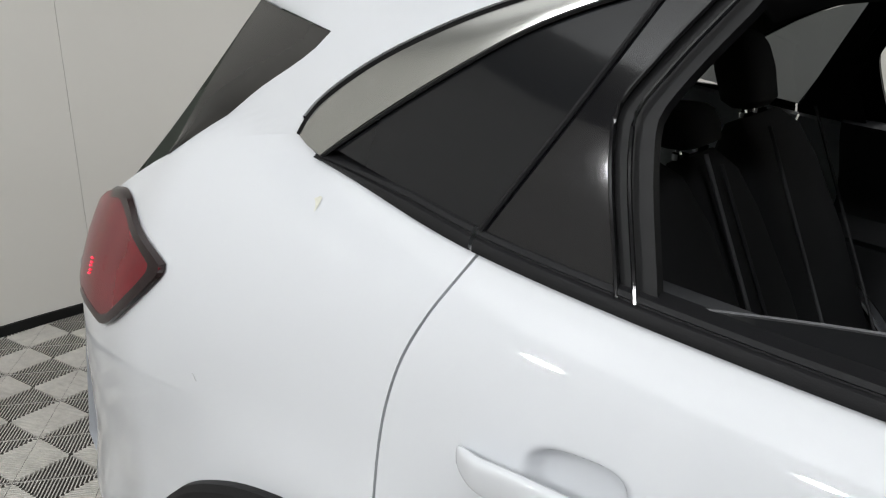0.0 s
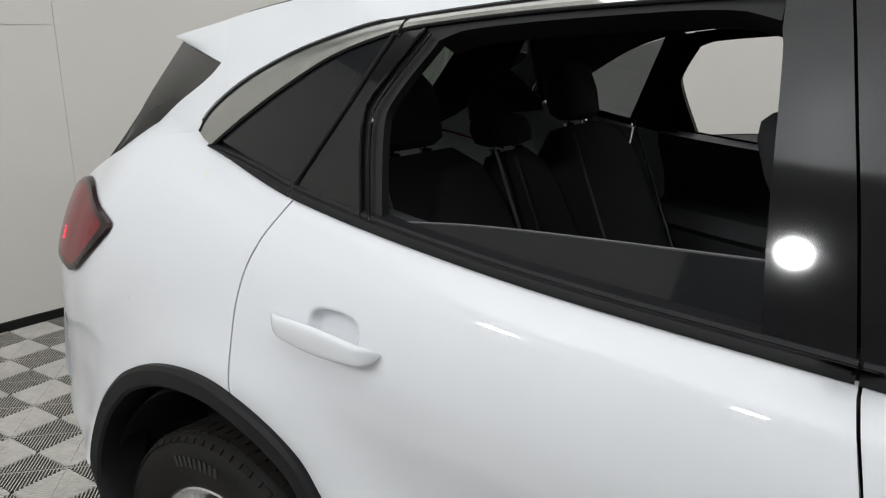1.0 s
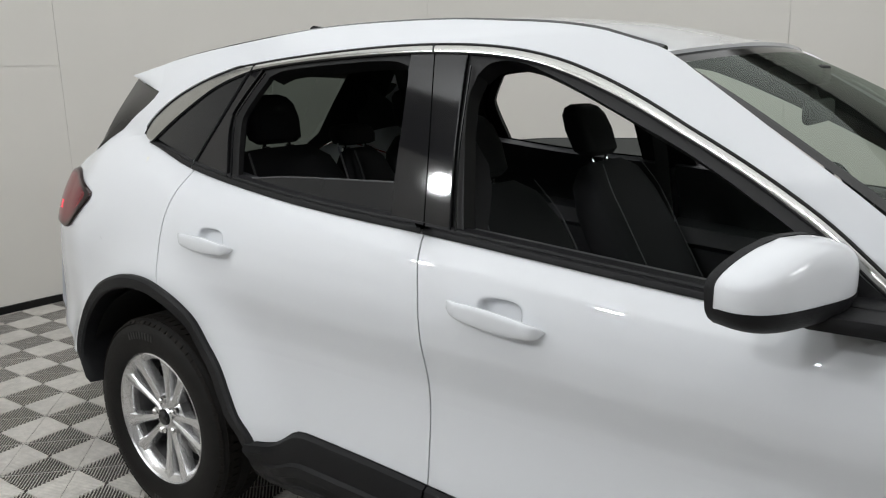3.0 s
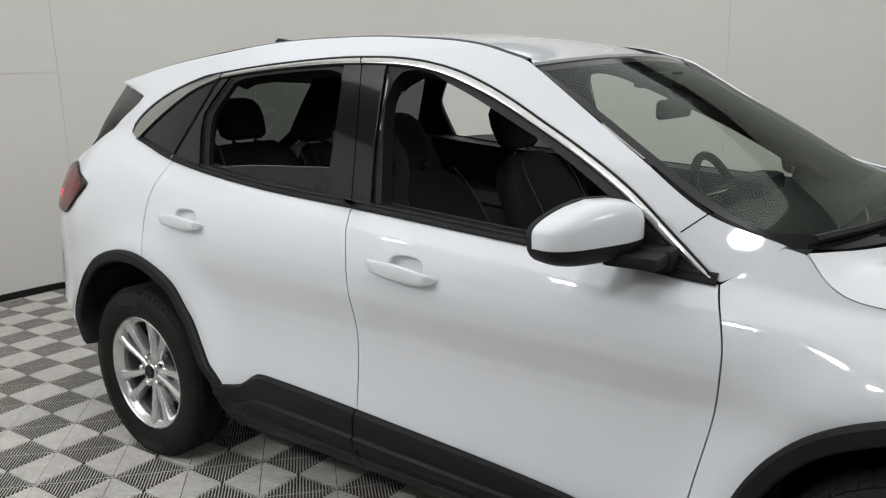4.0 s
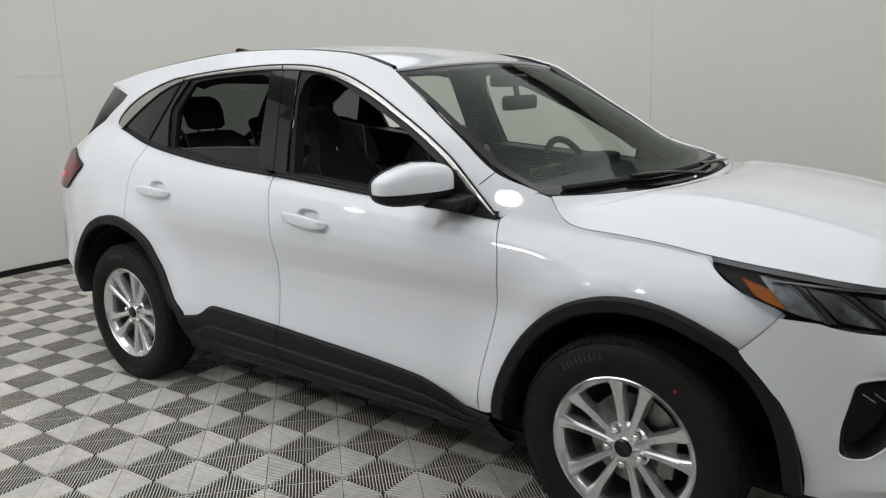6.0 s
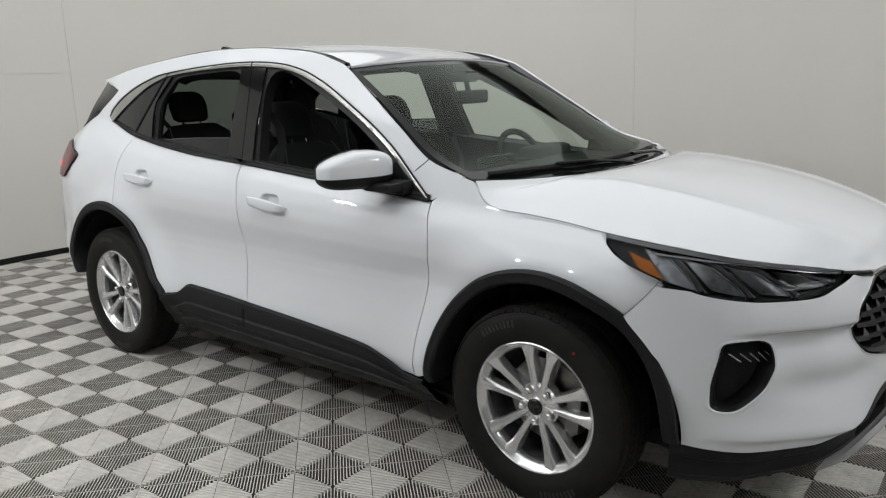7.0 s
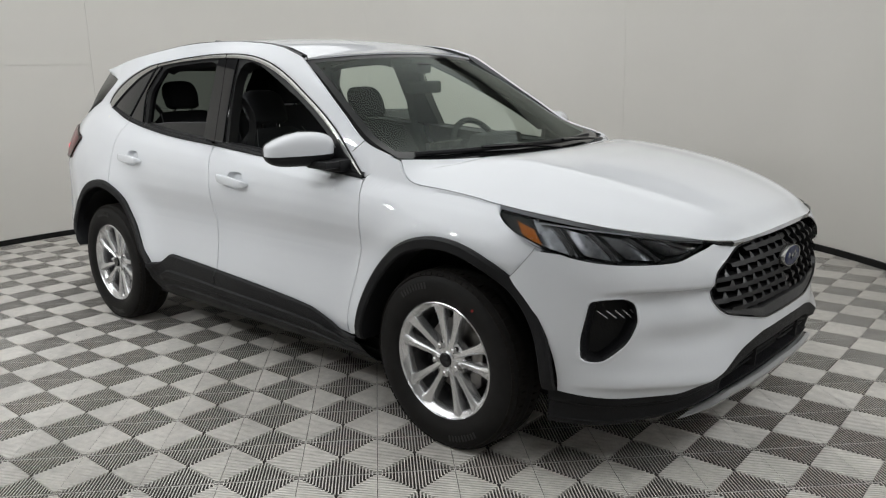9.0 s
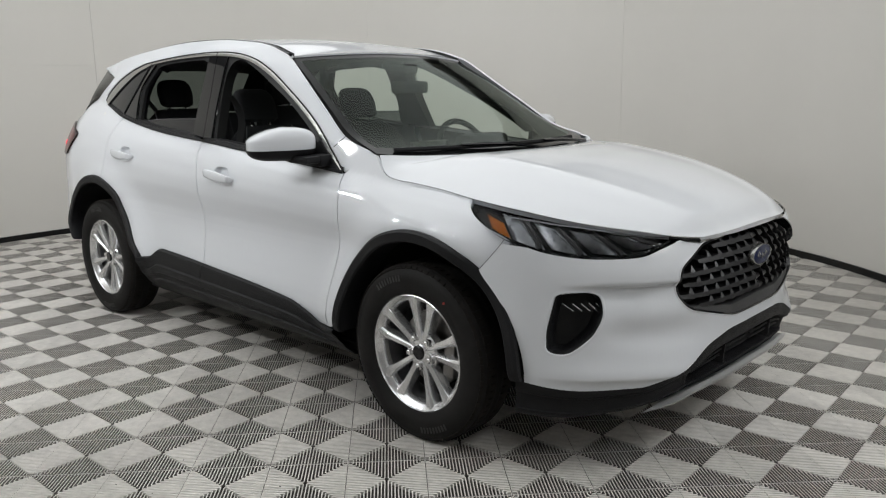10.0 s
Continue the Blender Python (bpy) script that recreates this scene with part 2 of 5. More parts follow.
def mirrored(bm):
    """The same mesh on the other side of the car."""
    b2 = bm.copy()
    for v in b2.verts:
        v.co.y = -v.co.y
    bmesh.ops.reverse_faces(b2, faces=b2.faces)
    return b2


def both(name, bm, material, parent_r, parent_l=None, label="", angle=40):
    """A part on the right side and its twin on the left."""
    bmesh.ops.recalc_face_normals(bm, faces=bm.faces)
    b2 = mirrored(bm)
    a = part(name, bm, material, parent_r, label, angle, recalc=False)
    b = part(name, b2, material, parent_l or parent_r, label, angle, recalc=False)
    return a, b


def sheet_normals_out(bm):
    """Turns the faces of a right-side sheet to face away from the car."""
    bmesh.ops.recalc_face_normals(bm, faces=bm.faces)
    s = sum(f.normal.y * f.calc_area() for f in bm.faces)
    if s > 0:
        bmesh.ops.reverse_faces(bm, faces=bm.faces)
    return bm


def sheet(net, thick=0.012, side=True, keep=None):
    """A panel with turned-in edges: the outer skin and a rim that goes inwards."""
    bm = net_mesh(net, keep=keep)
    bmesh.ops.recalc_face_normals(bm, faces=bm.faces)
    if side:
        s = sum(f.normal.y * f.calc_area() for f in bm.faces)
    else:
        s = -sum(f.normal.z * f.calc_area() for f in bm.faces)
    if s > 0:
        bmesh.ops.reverse_faces(bm, faces=bm.faces)
    bm.normal_update()
    edges = [e for e in bm.edges if len(e.link_faces) == 1]
    inner = {}
    for e in edges:
        for v in e.verts:
            if v not in inner:
                inner[v] = bm.verts.new(v.co - v.normal * thick)
    for e in edges:
        a, b = e.verts
        f = e.link_faces[0]
        lp = [l for l in f.loops if l.edge == e][0]
        a, b = lp.vert, lp.link_loop_next.vert
        bm.faces.new((b, a, inner[a], inner[b]))
    return bm


def bm_part(name, bm, material, parent, label="", angle=35):
    return part(name, bm, material, parent, label, angle, recalc=False)


def side_pair(name, bm, material, car, label="", angle=35):
    b2 = mirrored(bm)
    a = part(name, bm, material, car, label, angle, recalc=False)
    b = part(name, b2, material, car, label, angle, recalc=False)
    return a, b

# ---------------------------------------------------------------- the booth: floor, wall, ceiling


def arc_pts(r, a0, a1, n, z):
    return [Vector((CX + r * math.cos(radians(a0 + (a1 - a0) * k / (n - 1))), CY + r * math.sin(radians(a0 + (a1 - a0) * k / (n - 1))), z)) for k in range(n)]


def wall_piece(name, a0, a1, z0, z1, r0, r1, material, label, category, parent=None):
    bm = bmesh.new()
    n = max(3, int(abs(a1 - a0) / 2) + 1)
    net = [arc_pts(r0, a0, a1, n, z0), arc_pts(r0, a0, a1, n, z1), arc_pts(r1, a0, a1, n, z1), arc_pts(r1, a0, a1, n, z0)]
    net_mesh(net, bm, close_v=True)
    for e in (0, -1):
        bm.verts.ensure_lookup_table()
        bm.faces.new([bm.verts[j * n + (0 if e == 0 else n - 1)] for j in range(4)])
    ob = part(name, bm, material, parent, label, 30)
    if parent is None:
        tagged(ob, label, category, kind="structure")
    return ob


WALL_TOP, JOINT_Z = 3.1, 1.60
JOINTS = [18.0, 92.25, 132.5, 172.9, 213.3, 252.0]
wall = wall_piece("wall_round", 17.5, 252.5, 0.05, WALL_TOP, RW + 0.012, RW + 0.10, WALLPAINT, "curved white photo booth wall behind its panels", "wall")
for a0, a1 in zip(JOINTS, JOINTS[1:]):
    g = 0.014
    if a0 in (18.0, 92.25, 132.5):
        wall_piece("wall_panel", a0 + g, a1 - g if a1 in (92.25, 172.9) else a1, 0.05, WALL_TOP, RW, RW + 0.010, WALLPAINT, "", "", wall)
    else:
        wall_piece("wall_panel", a0 + g, a1 - g, 0.05, JOINT_Z - 0.0012, RW, RW + 0.010, WALLPAINT, "", "", wall)
        wall_piece("wall_panel", a0 + g, a1 - g, JOINT_Z + 0.0012, WALL_TOP, RW, RW + 0.010, WALLPAINT, "", "", wall)
wall_piece("baseboard", 17.5, 252.5, 0.0, 0.048, RW - 0.012, RW + 0.10, BASEMAT, "thin black plastic strip along the foot of the curved wall", "baseboard")

# added unseen walls and ceiling close the place behind the camera and bounce light
bm = bmesh.new()
for cx, cy, sx, sy in ((7.0, 0.0, 0.1, 16.0), (0.9, -6.3, 13.0, 0.1), (-5.3, 0.0, 0.1, 16.0), (0.9, 6.3, 13.0, 0.1)):
    box(bm, cx, cy, 1.7, sx, sy, 3.4)
tagged(part("wall_outer", bm, mat("pale_bounce_wall", (0.55, 0.54, 0.52), 0.8, var=0.06, scale=1.0), None), "unseen pale grey walls added round the booth to bounce light", "wall", kind="structure")
bm = bmesh.new()
box(bm, 0.9, 0.0, 3.45, 13, 13, 0.1)
tagged(part("ceiling", bm, CEILMAT), "plain white ceiling over the booth", "ceiling", kind="structure")

# lights: broad unseen fills added overhead and small round lamps on the booth's rim
def overhead_fill(x, y, r, glow):
    e = new("overhead_fill")
    e.matrix_basis = pose(x, y, 3.40)
    b = bmesh.new()
    lathe(b, [(r, 0.0), (r + 0.03, 0.0), (r + 0.03, 0.07), (0.001, 0.07)], 48, Matrix.Rotation(radians(90), 4, "X"))
    o1 = part("housing", b, CEILMAT)
    b = bmesh.new()
    lathe(b, [(0.001, -0.004), (r, -0.004)], 48, Matrix.Rotation(radians(90), 4, "X"))
    o2 = part("diffuser", b, glow)
    o1.parent = o2.parent = e
    o1.location.z = o2.location.z = -0.075
    return tagged(e, "unseen round diffuser added under the ceiling as fill light", "ceiling light", group="ceiling lights over the booth")


# unseen fills: a wide disc for the room, two brightening nose and floor
for x, y, r, glow in ((CX, CY, 3.5, PANELMAT), (5.6, -2.9, 0.42, FRONTMAT), (6.1, 0.3, 0.75, FRONTMAT)):
    overhead_fill(x, y, r, glow)


def round_lamp(a, r, z):
    e = new("round_lamp")
    e.matrix_basis = look((CX + r * math.cos(radians(a)), CY + r * math.sin(radians(a)), z), (CX, CY, 2.0))
    b = bmesh.new()
    lathe(b, [(0.103, 0.0), (0.116, 0.0), (0.116, 0.05), (0.09, 0.08), (0.001, 0.08)], 32, Matrix.Rotation(radians(90), 4, "X"))
    body = part("housing", b, PLASTIC)
    b = bmesh.new()
    lathe(b, [(0.001, 0.004), (0.102, 0.004)], 32, Matrix.Rotation(radians(90), 4, "X"))
    dif = part("diffuser", b, LIGHTMAT, recalc=False)
    for o in (body, dif):
        o.parent = e
    return tagged(e, "small round white lamp fixed high on the booth rim", "lamp", group="lamps on the booth rim")


# the 240 degree lamp is an added fill for the rear flank
for a in (240, 261.5, 280):
    round_lamp(a, 3.85, 2.82)

# floor: ribbed interlocking tiles on a dark ground
PITCH, TURN_DEG, OX, OY = 0.2856, 47.08, -0.0122, 0.1428
bm = bmesh.new()
box(bm, 0.9, 0.0, -0.0633, 14, 14, 0.10)
floor = tagged(part("floor", bm, SUBFLOOR), "dark floor under ribbed grey interlocking tiles", "floor", kind="structure")


def tile_geometry():
    """One square tile, centred: four triangles of ribs that run square to the tile's edges, and a rim.
    Two facing quarters have broad, close ribs; the other two thin ribs over deep slots, sides darkened as shade."""
    V, F, M = [], [], []      # M: 0 pale face, 1 side darkened as shade
    h, n = PITCH / 2 - 0.0008, 24
    step = 2 * h / n

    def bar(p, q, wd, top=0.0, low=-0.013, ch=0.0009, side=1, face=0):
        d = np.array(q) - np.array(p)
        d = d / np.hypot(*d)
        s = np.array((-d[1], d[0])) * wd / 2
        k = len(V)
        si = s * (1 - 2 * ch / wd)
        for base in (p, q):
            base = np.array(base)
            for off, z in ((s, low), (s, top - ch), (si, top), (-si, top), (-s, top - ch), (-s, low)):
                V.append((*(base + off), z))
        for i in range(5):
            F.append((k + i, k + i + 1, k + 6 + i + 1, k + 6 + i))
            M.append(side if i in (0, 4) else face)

    for r in range(4):
        c, s = math.cos(r * math.pi / 2), math.sin(r * math.pi / 2)
        rot = lambda x, y: (c * x - s * y, s * x + c * y)
        for i in range(n):
            x = -h + (i + 0.5) * step
            y0 = abs(x) + 0.0015
            if h - 0.004 - y0 > 0.006:
                # pale sides here, dark ones below: lit and shaded ribs set by colour
                if r % 2:
                    bar(rot(x, y0), rot(x, h - 0.0008), step * 0.66, ch=0.0011, side=0)
                else:
                    bar(rot(x, y0), rot(x, h - 0.0008), step * 0.38)
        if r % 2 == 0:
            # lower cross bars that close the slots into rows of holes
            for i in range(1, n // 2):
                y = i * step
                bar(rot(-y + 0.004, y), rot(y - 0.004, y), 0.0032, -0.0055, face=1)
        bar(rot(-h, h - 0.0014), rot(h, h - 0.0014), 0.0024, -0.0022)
    return V, F, M


tv, tf, tm = tile_geometry()
tile_mesh = bpy.data.meshes.new("floor_tile")
tile_mesh.from_pydata(tv, [], tf)
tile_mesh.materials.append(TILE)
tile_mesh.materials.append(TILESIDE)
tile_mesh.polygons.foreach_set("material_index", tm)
ca, sa = math.cos(radians(TURN_DEG)), math.sin(radians(TURN_DEG))
cells = []
for i in range(-26, 27):
    for j in range(-26, 27):
        u, v = (i + 0.5) * PITCH, (j + 0.5) * PITCH
        x, y = OX + ca * u - sa * v, OY + sa * u + ca * v
        rad_ = math.hypot(x - CX, y - CY)
        ang = math.degrees(math.atan2(y - CY, x - CX)) % 360
        inside = rad_ < RW + 0.1
        outside = rad_ < 6.0 and (ang > 255 or ang < 15) and x < 6.3 and y > -5.2
        if inside or outside:
            cells.append((x, y))


def near_rank(c):
    """Tiles in front of the car's right side and nose come first."""
    return math.hypot(c[0] - 2.2, c[1] + 1.0) + (0.6 if -0.8 < c[1] < 0.8 and -0.8 < c[0] < 3.4 else 0)


cells.sort(key=near_rank)
for x, y in cells[:300]:
    t_ob = new("floor_tile", tile_mesh)
    t_ob.matrix_basis = pose(x, y, 0.0, 0, 0, TURN_DEG)
    t_ob.parent = floor
base = np.array(tv)
rest_v, rest_f = [], []
for k, (x, y) in enumerate(cells[300:]):
    w = np.stack([x + ca * base[:, 0] - sa * base[:, 1], y + sa * base[:, 0] + ca * base[:, 1], base[:, 2]], 1)
    rest_v.append(w)
    rest_f.append([tuple(a + k * len(tv) for a in f) for f in tf])
rest = bpy.data.meshes.new("floor_tiles")
rest.from_pydata(np.concatenate(rest_v).tolist(), [], [f for fs in rest_f for f in fs])
rest.materials.append(TILE)
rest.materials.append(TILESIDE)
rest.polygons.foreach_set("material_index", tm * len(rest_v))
rest_ob = new("floor_tiles", rest)
rest_ob.parent = floor
tagged(rest_ob, "grey ribbed plastic floor tiles further off", kind="stuff")

# crumbs of dirt here and there on the tiles
rng = np.random.default_rng(7)
bm = bmesh.new()
for _ in range(60):
    x, y, r_ = rng.uniform(-1.5, 4.6), rng.uniform(-2.6, -1.0), rng.uniform(0.0012, 0.0032)
    bmesh.ops.create_icosphere(bm, subdivisions=1, radius=r_, matrix=Matrix.Translation((x, y, r_ * 0.4)) @ Matrix.Diagonal((rng.uniform(0.8, 2.2), 1, 0.5, 1)))
crumbs = part("dirt_crumbs", bm, DARK, floor)
tagged(crumbs, "small dark crumbs scattered on the floor tiles", kind="stuff")

# ---------------------------------------------------------------- the car: its surfaces


def cur(pts):
    """A smooth function through (x, y) pairs."""
    xs, ys = [p[0] for p in pts], [p[1] for p in pts]
    n = len(xs)
    d = [(ys[i + 1] - ys[i]) / (xs[i + 1] - xs[i]) for i in range(n - 1)]
    m = [d[0]] + [0.0 if d[i - 1] * d[i] <= 0 else 2 * d[i - 1] * d[i] / (d[i - 1] + d[i]) for i in range(1, n - 1)] + [d[-1]]

    def f(x):
        if x <= xs[0]:
            return ys[0] + m[0] * (x - xs[0])
        if x >= xs[-1]:
            return ys[-1] + m[-1] * (x - xs[-1])
        i = 0
        while xs[i + 1] < x:
            i += 1
        h = xs[i + 1] - xs[i]
        t = (x - xs[i]) / h
        return (2 * t**3 - 3 * t * t + 1) * ys[i] + (t**3 - 2 * t * t + t) * h * m[i] + (-2 * t**3 + 3 * t * t) * ys[i + 1] + (t**3 - t * t) * h * m[i + 1]
    return f


belt_z = cur([(-0.9, 1.36), (-0.6, 1.33), (-0.14, 1.272), (0.17, 1.203), (0.43, 1.164), (0.72, 1.132), (1.13, 1.104), (1.7, 1.058), (2.24, 1.014), (2.93, 0.960), (3.5, 0.85)])
belt_w = cur([(-0.95, 0.50), (-0.6, 0.585), (-0.39, 0.645), (-0.12, 0.70), (0.18, 0.748), (0.6, 0.775), (1.13, 0.792), (1.7, 0.797), (2.24, 0.795), (2.93, 0.785), (3.2, 0.74), (3.5, 0.60)])
upper_f = cur([(0, 0.840), (0.09, 0.8412), (0.22, 0.850), (0.40, 0.864), (0.52, 0.866), (0.68, 0.858), (0.84, 0.838), (0.94, 0.812), (1, 0.792)])
lower_f = cur([(0.18, 0.74), (0.24, 0.79), (0.30, 0.835), (0.36, 0.862), (0.42, 0.872), (0.477, 0.868), (0.55, 0.856), (0.62, 0.8455), (0.66, 0.8416), (0.70, 0.840)])
rear_in = cur([(-0.97, 0.36), (-0.90, 0.205), (-0.8, 0.105), (-0.6, 0.030), (-0.42, 0.0), (0, 0.0)])
front_in = cur([(2.6, 0), (2.9, 0.0), (3.1, 0.018), (3.3, 0.055), (3.45, 0.13), (3.6, 0.30)])
HUBS = ((0.025, 0.355, 0.480), (2.748, 0.355, 0.482))      # x, z and arch radius
ARCH_R = (cur([(-20, 0.56), (0, 0.55), (10, 0.525), (20, 0.476), (30, 0.460), (45, 0.458), (60, 0.484), (76, 0.494), (87, 0.502), (100, 0.507), (114, 0.515), (127, 0.523), (138, 0.523), (145, 0.515), (152, 0.496), (158, 0.468), (163, 0.434), (168, 0.394), (175, 0.36), (200, 0.34)]), cur([(-20, 0.474), (0, 0.474), (45, 0.484), (90, 0.488), (135, 0.480), (180, 0.470), (200, 0.470)]))


def half_width(x, z):
    """Half the car's width at a place on its side."""
    b, w = belt_z(x), belt_w(x)
    if z > b:
        return w - 0.347 * (z - b) - 0.12 * (z - b) ** 2
    if z > 0.70:
        u = (z - 0.70) / (b - 0.70)
        f = upper_f(u) + (w - 0.792) * u * u
    else:
        f = lower_f(z)
    for hx, hz, hr in HUBS:
        d = math.hypot(x - hx, z - hz)
        f += 0.038 * math.exp(-((max(d, hr) - hr) / 0.10) ** 2) * min(1.0, max(0.0, (z - 0.2) / 0.2))
    for cx_, cz_ in ((0.345, 1.008), (1.385, 0.956)):
        f -= 0.026 * math.exp(-(abs((x - cx_) / 0.054) ** 3 + abs((z - cz_ + 0.002) / 0.034) ** 3) ** 3)
    return f - max(rear_in(x), 0) * (x < -0.4) - max(front_in(x), 0) * (x > 2.9)


window_rise = cur([(-0.5, 0.0), (0.3, 0.0), (0.66, 0.005), (1.03, 0.011), (1.35, 0.015), (1.60, 0.012), (1.85, 0.004), (2.1, 0.0), (2.6, 0.0)])


def on_side(p, off=0.0):
    """A point of the side plan (x, z) on the right flank, off metres proud of it."""
    x, z = p[0], p[1]
    up_ = max(0.0, min(1.0, (z - belt_z(x)) / 0.42))
    rise = window_rise(x) * max(0.0, min(1.0, (z - 1.36) / 0.12)) * max(0.0, min(1.0, (1.60 - z) / 0.05))
    return Vector((x + 0.018 * up_, -half_width(x, z) - off, z + rise))


def side_net(b, r, t, l, off=0.0, n=None, m=None):
    v3 = lambda c: [Vector((p[0], 0, p[1])) for p in c]
    net = coons(v3(b), v3(r), v3(t), v3(l))
    return [[on_side((p.x, p.z), off) for p in row] for row in net]


def s2(pts, n):
    return [Vector((p.x, p.y)) for p in spl([(p[0], p[1], 0) for p in pts], n)]


def l2(pts, n):
    return [Vector((p.x, p.y)) for p in poly([(p[0], p[1], 0) for p in pts], n)]


def arch(hub, a0, a1, n, dr=0.0):
    hx, hz, _ = HUBS[hub]
    out = []
    for k in range(n):
        a = a0 + (a1 - a0) * k / (n - 1)
        r = ARCH_R[hub](a) + dr
        out.append(Vector((hx + r * math.cos(radians(a)), hz + r * math.sin(radians(a)))))
    return out


def join2(*cs, n=40):
    """Several runs of plan points as one evenly spaced line."""
    P = []
    for c in cs:
        P += [Vector((p[0], p[1], 0)) for p in c]
    return [Vector((p.x, p.y)) for p in even(P, n)]


car = new("car")
car.matrix_basis = pose(1.35, 0, 0)
tagged(car, "white compact sport utility car parked with its side windows lowered", "car")

GAP = 0.0022
# lines on the flank, as (x, z)
DLO = [(-0.200, 1.300), (-0.178, 1.338), (-0.080, 1.402), (0.04, 1.453), (0.15, 1.487), (0.29, 1.517), (0.66, 1.540), (1.03, 1.540), (1.29, 1.512), (1.53, 1.443), (1.77, 1.333), (1.98, 1.214), (2.12, 1.11), (2.236, 1.02)]
REAR_GAP = [(0.112, 0.840), (0.104, 0.885), (0.094, 0.960), (0.095, 1.030), (0.112, 1.10), (0.163, 1.203)]
B_GAP = [(1.176, 0.50), (1.172, 0.60), (1.170, 0.70), (1.164, 0.84), (1.155, 0.97), (1.128, 1.093)]
F_GAP = [(2.20, 0.30), (2.205, 0.40), (2.22, 0.53), (2.262, 0.75), (2.275, 0.87), (2.265, 0.94), (2.24, 1.012)]
SILL = [(0.50, 0.440), (0.56, 0.442), (0.63, 0.452), (0.70, 0.499), (0.80, 0.503), (1.176, 0.486), (1.90, 0.437), (2.02, 0.400), (2.09, 0.366), (2.205, 0.366)]
ROOF_Z = [(-0.42, 1.49), (-0.2, 1.535), (0.0, 1.563), (0.37, 1.600), (0.60, 1.616), (0.85, 1.618), (1.12, 1.608), (1.37, 1.577), (1.62, 1.510)]


def sub(curve_pts, x0, x1, n):
    """The stretch of a plan line between two x."""
    P = s2(curve_pts, 200)
    Q = [p for p in P if min(x0, x1) - 1e-6 <= p[0] <= max(x0, x1) + 1e-6]
    f = cur([(p[0], p[1]) for p in P])
    Q = [Vector((x0, f(x0)))] + [q for q in Q if x0 + 0.002 < q[0] < x1 - 0.002] + [Vector((x1, f(x1)))]
    return join2(Q, n=n)


def belt_run(x0, x1, n):
    return [Vector((x0 + (x1 - x0) * k / (n - 1), belt_z(x0 + (x1 - x0) * k / (n - 1)))) for k in range(n)]


# rear door skin
g = GAP
rear_arch_door = arch(0, 79.5, 9, 30)
b = join2([rear_arch_door[0] + Vector((g, 0))], rear_arch_door[1:], sub(SILL, 0.56, 1.176 - g, 20), n=240)
t = belt_run(0.163 + g, 1.128 - g, 240)
l = [p + Vector((g, 0)) for p in s2(REAR_GAP, 170)]
l[0], l[-1] = b[0], t[0]
r = [p - Vector((g, 0)) for p in s2(B_GAP, 170)]
r[0], r[-1] = b[-1], t[-1]
rear_doors = side_pair("rear_door", sheet(side_net(b, r, t, l)), PAINT, car)
# front door skin
b = sub(SILL, 1.176 + g, 2.205 - g, 240)
t = belt_run(1.128 + g, 2.24 - g, 240)
l = [p + Vector((g, 0)) for p in s2(B_GAP, 170)]
r = [p - Vector((g, 0)) for p in s2(F_GAP[1:], 170)]
l[0], l[-1], r[0], r[-1] = b[0], t[0], b[-1], t[-1]
front_doors = side_pair("front_door", sheet(side_net(b, r, t, l)), PAINT, car)
# quarter panel over the rear wheel
b = join2([(-0.925, 0.56), (-0.65, 0.540), (-0.445, 0.515)], arch(0, 159, 80, 40), n=90)
l = s2([(-0.925, 0.56), (-0.935, 0.75), (-0.93, 0.88), (-0.87, 1.00), (-0.80, 1.10)], 44)
t = join2(s2([(-0.80, 1.10), (-0.66, 1.175), (-0.52, 1.238), (-0.34, 1.282), (-0.200, 1.300)], 40), belt_run(-0.15, 0.163 - g, 20), n=90)
r = [p - Vector((g, 0)) for p in s2(REAR_GAP, 44)]
l[0], l[-1], r[0], r[-1] = b[0], t[0], b[-1], t[-1]
side_pair("quarter_panel", sheet(side_net(b, r, t, l)), PAINT, car)
# black lower rear bumper side, tucked in
t = join2([(-0.90, 0.562), (-0.65, 0.542), (-0.41, 0.512)], n=24)
rows = [[on_side(p, -0.006 - 0.16 * v) + Vector((0.05 * v, 0, -0.012 * v - 0.085 * v * max(0.0, min(1.0, (p[0] + 0.52) / 0.11)))) for p in t] for v in (0, 0.1, 0.3, 0.6, 1.0)]
side_pair("rear_bumper_lower", net_mesh(rows), PLASTIC, car, "black plastic lower rear bumper")
# upper side: roof rail, pillars
b = join2(s2([(-0.52, 1.238), (-0.34, 1.282), (-0.200, 1.300)], 12), s2(DLO, 80), n=110)
t = join2(sub(ROOF_Z, -0.20, 1.62, 60), s2([(1.62, 1.510), (1.80, 1.404), (2.00, 1.276), (2.18, 1.162), (2.36, 1.108)], 40), n=110)
l = s2([(-0.52, 1.238), (-0.35, 1.345), (-0.185, 1.445), (-0.20, 1.535)], 16)
FIN_EDGE = [on_side(p) for p in l]
r = s2([(2.236, 1.016), (2.31, 1.06), (2.36, 1.108)], 16)
l[0], l[-1], r[0], r[-1] = b[0], t[0], b[-1], t[-1]
side_pair("roof_rail_panel", sheet(side_net(b, r, t, l)), PAINT, car)

# front fender: from the front door to the bumper, over the wheel
HOOD_SIDE = [(2.405, 1.093), (2.453, 1.040), (2.51, 1.0125), (2.66, 1.0010), (2.80, 0.9870), (2.934, 0.967)]
b = join2([(2.205 + g, 0.366), (2.235, 0.37)], arch(1, 176, 50, 40), n=70)
l = [p + Vector((g, 0)) for p in s2(F_GAP[1:], 30)]
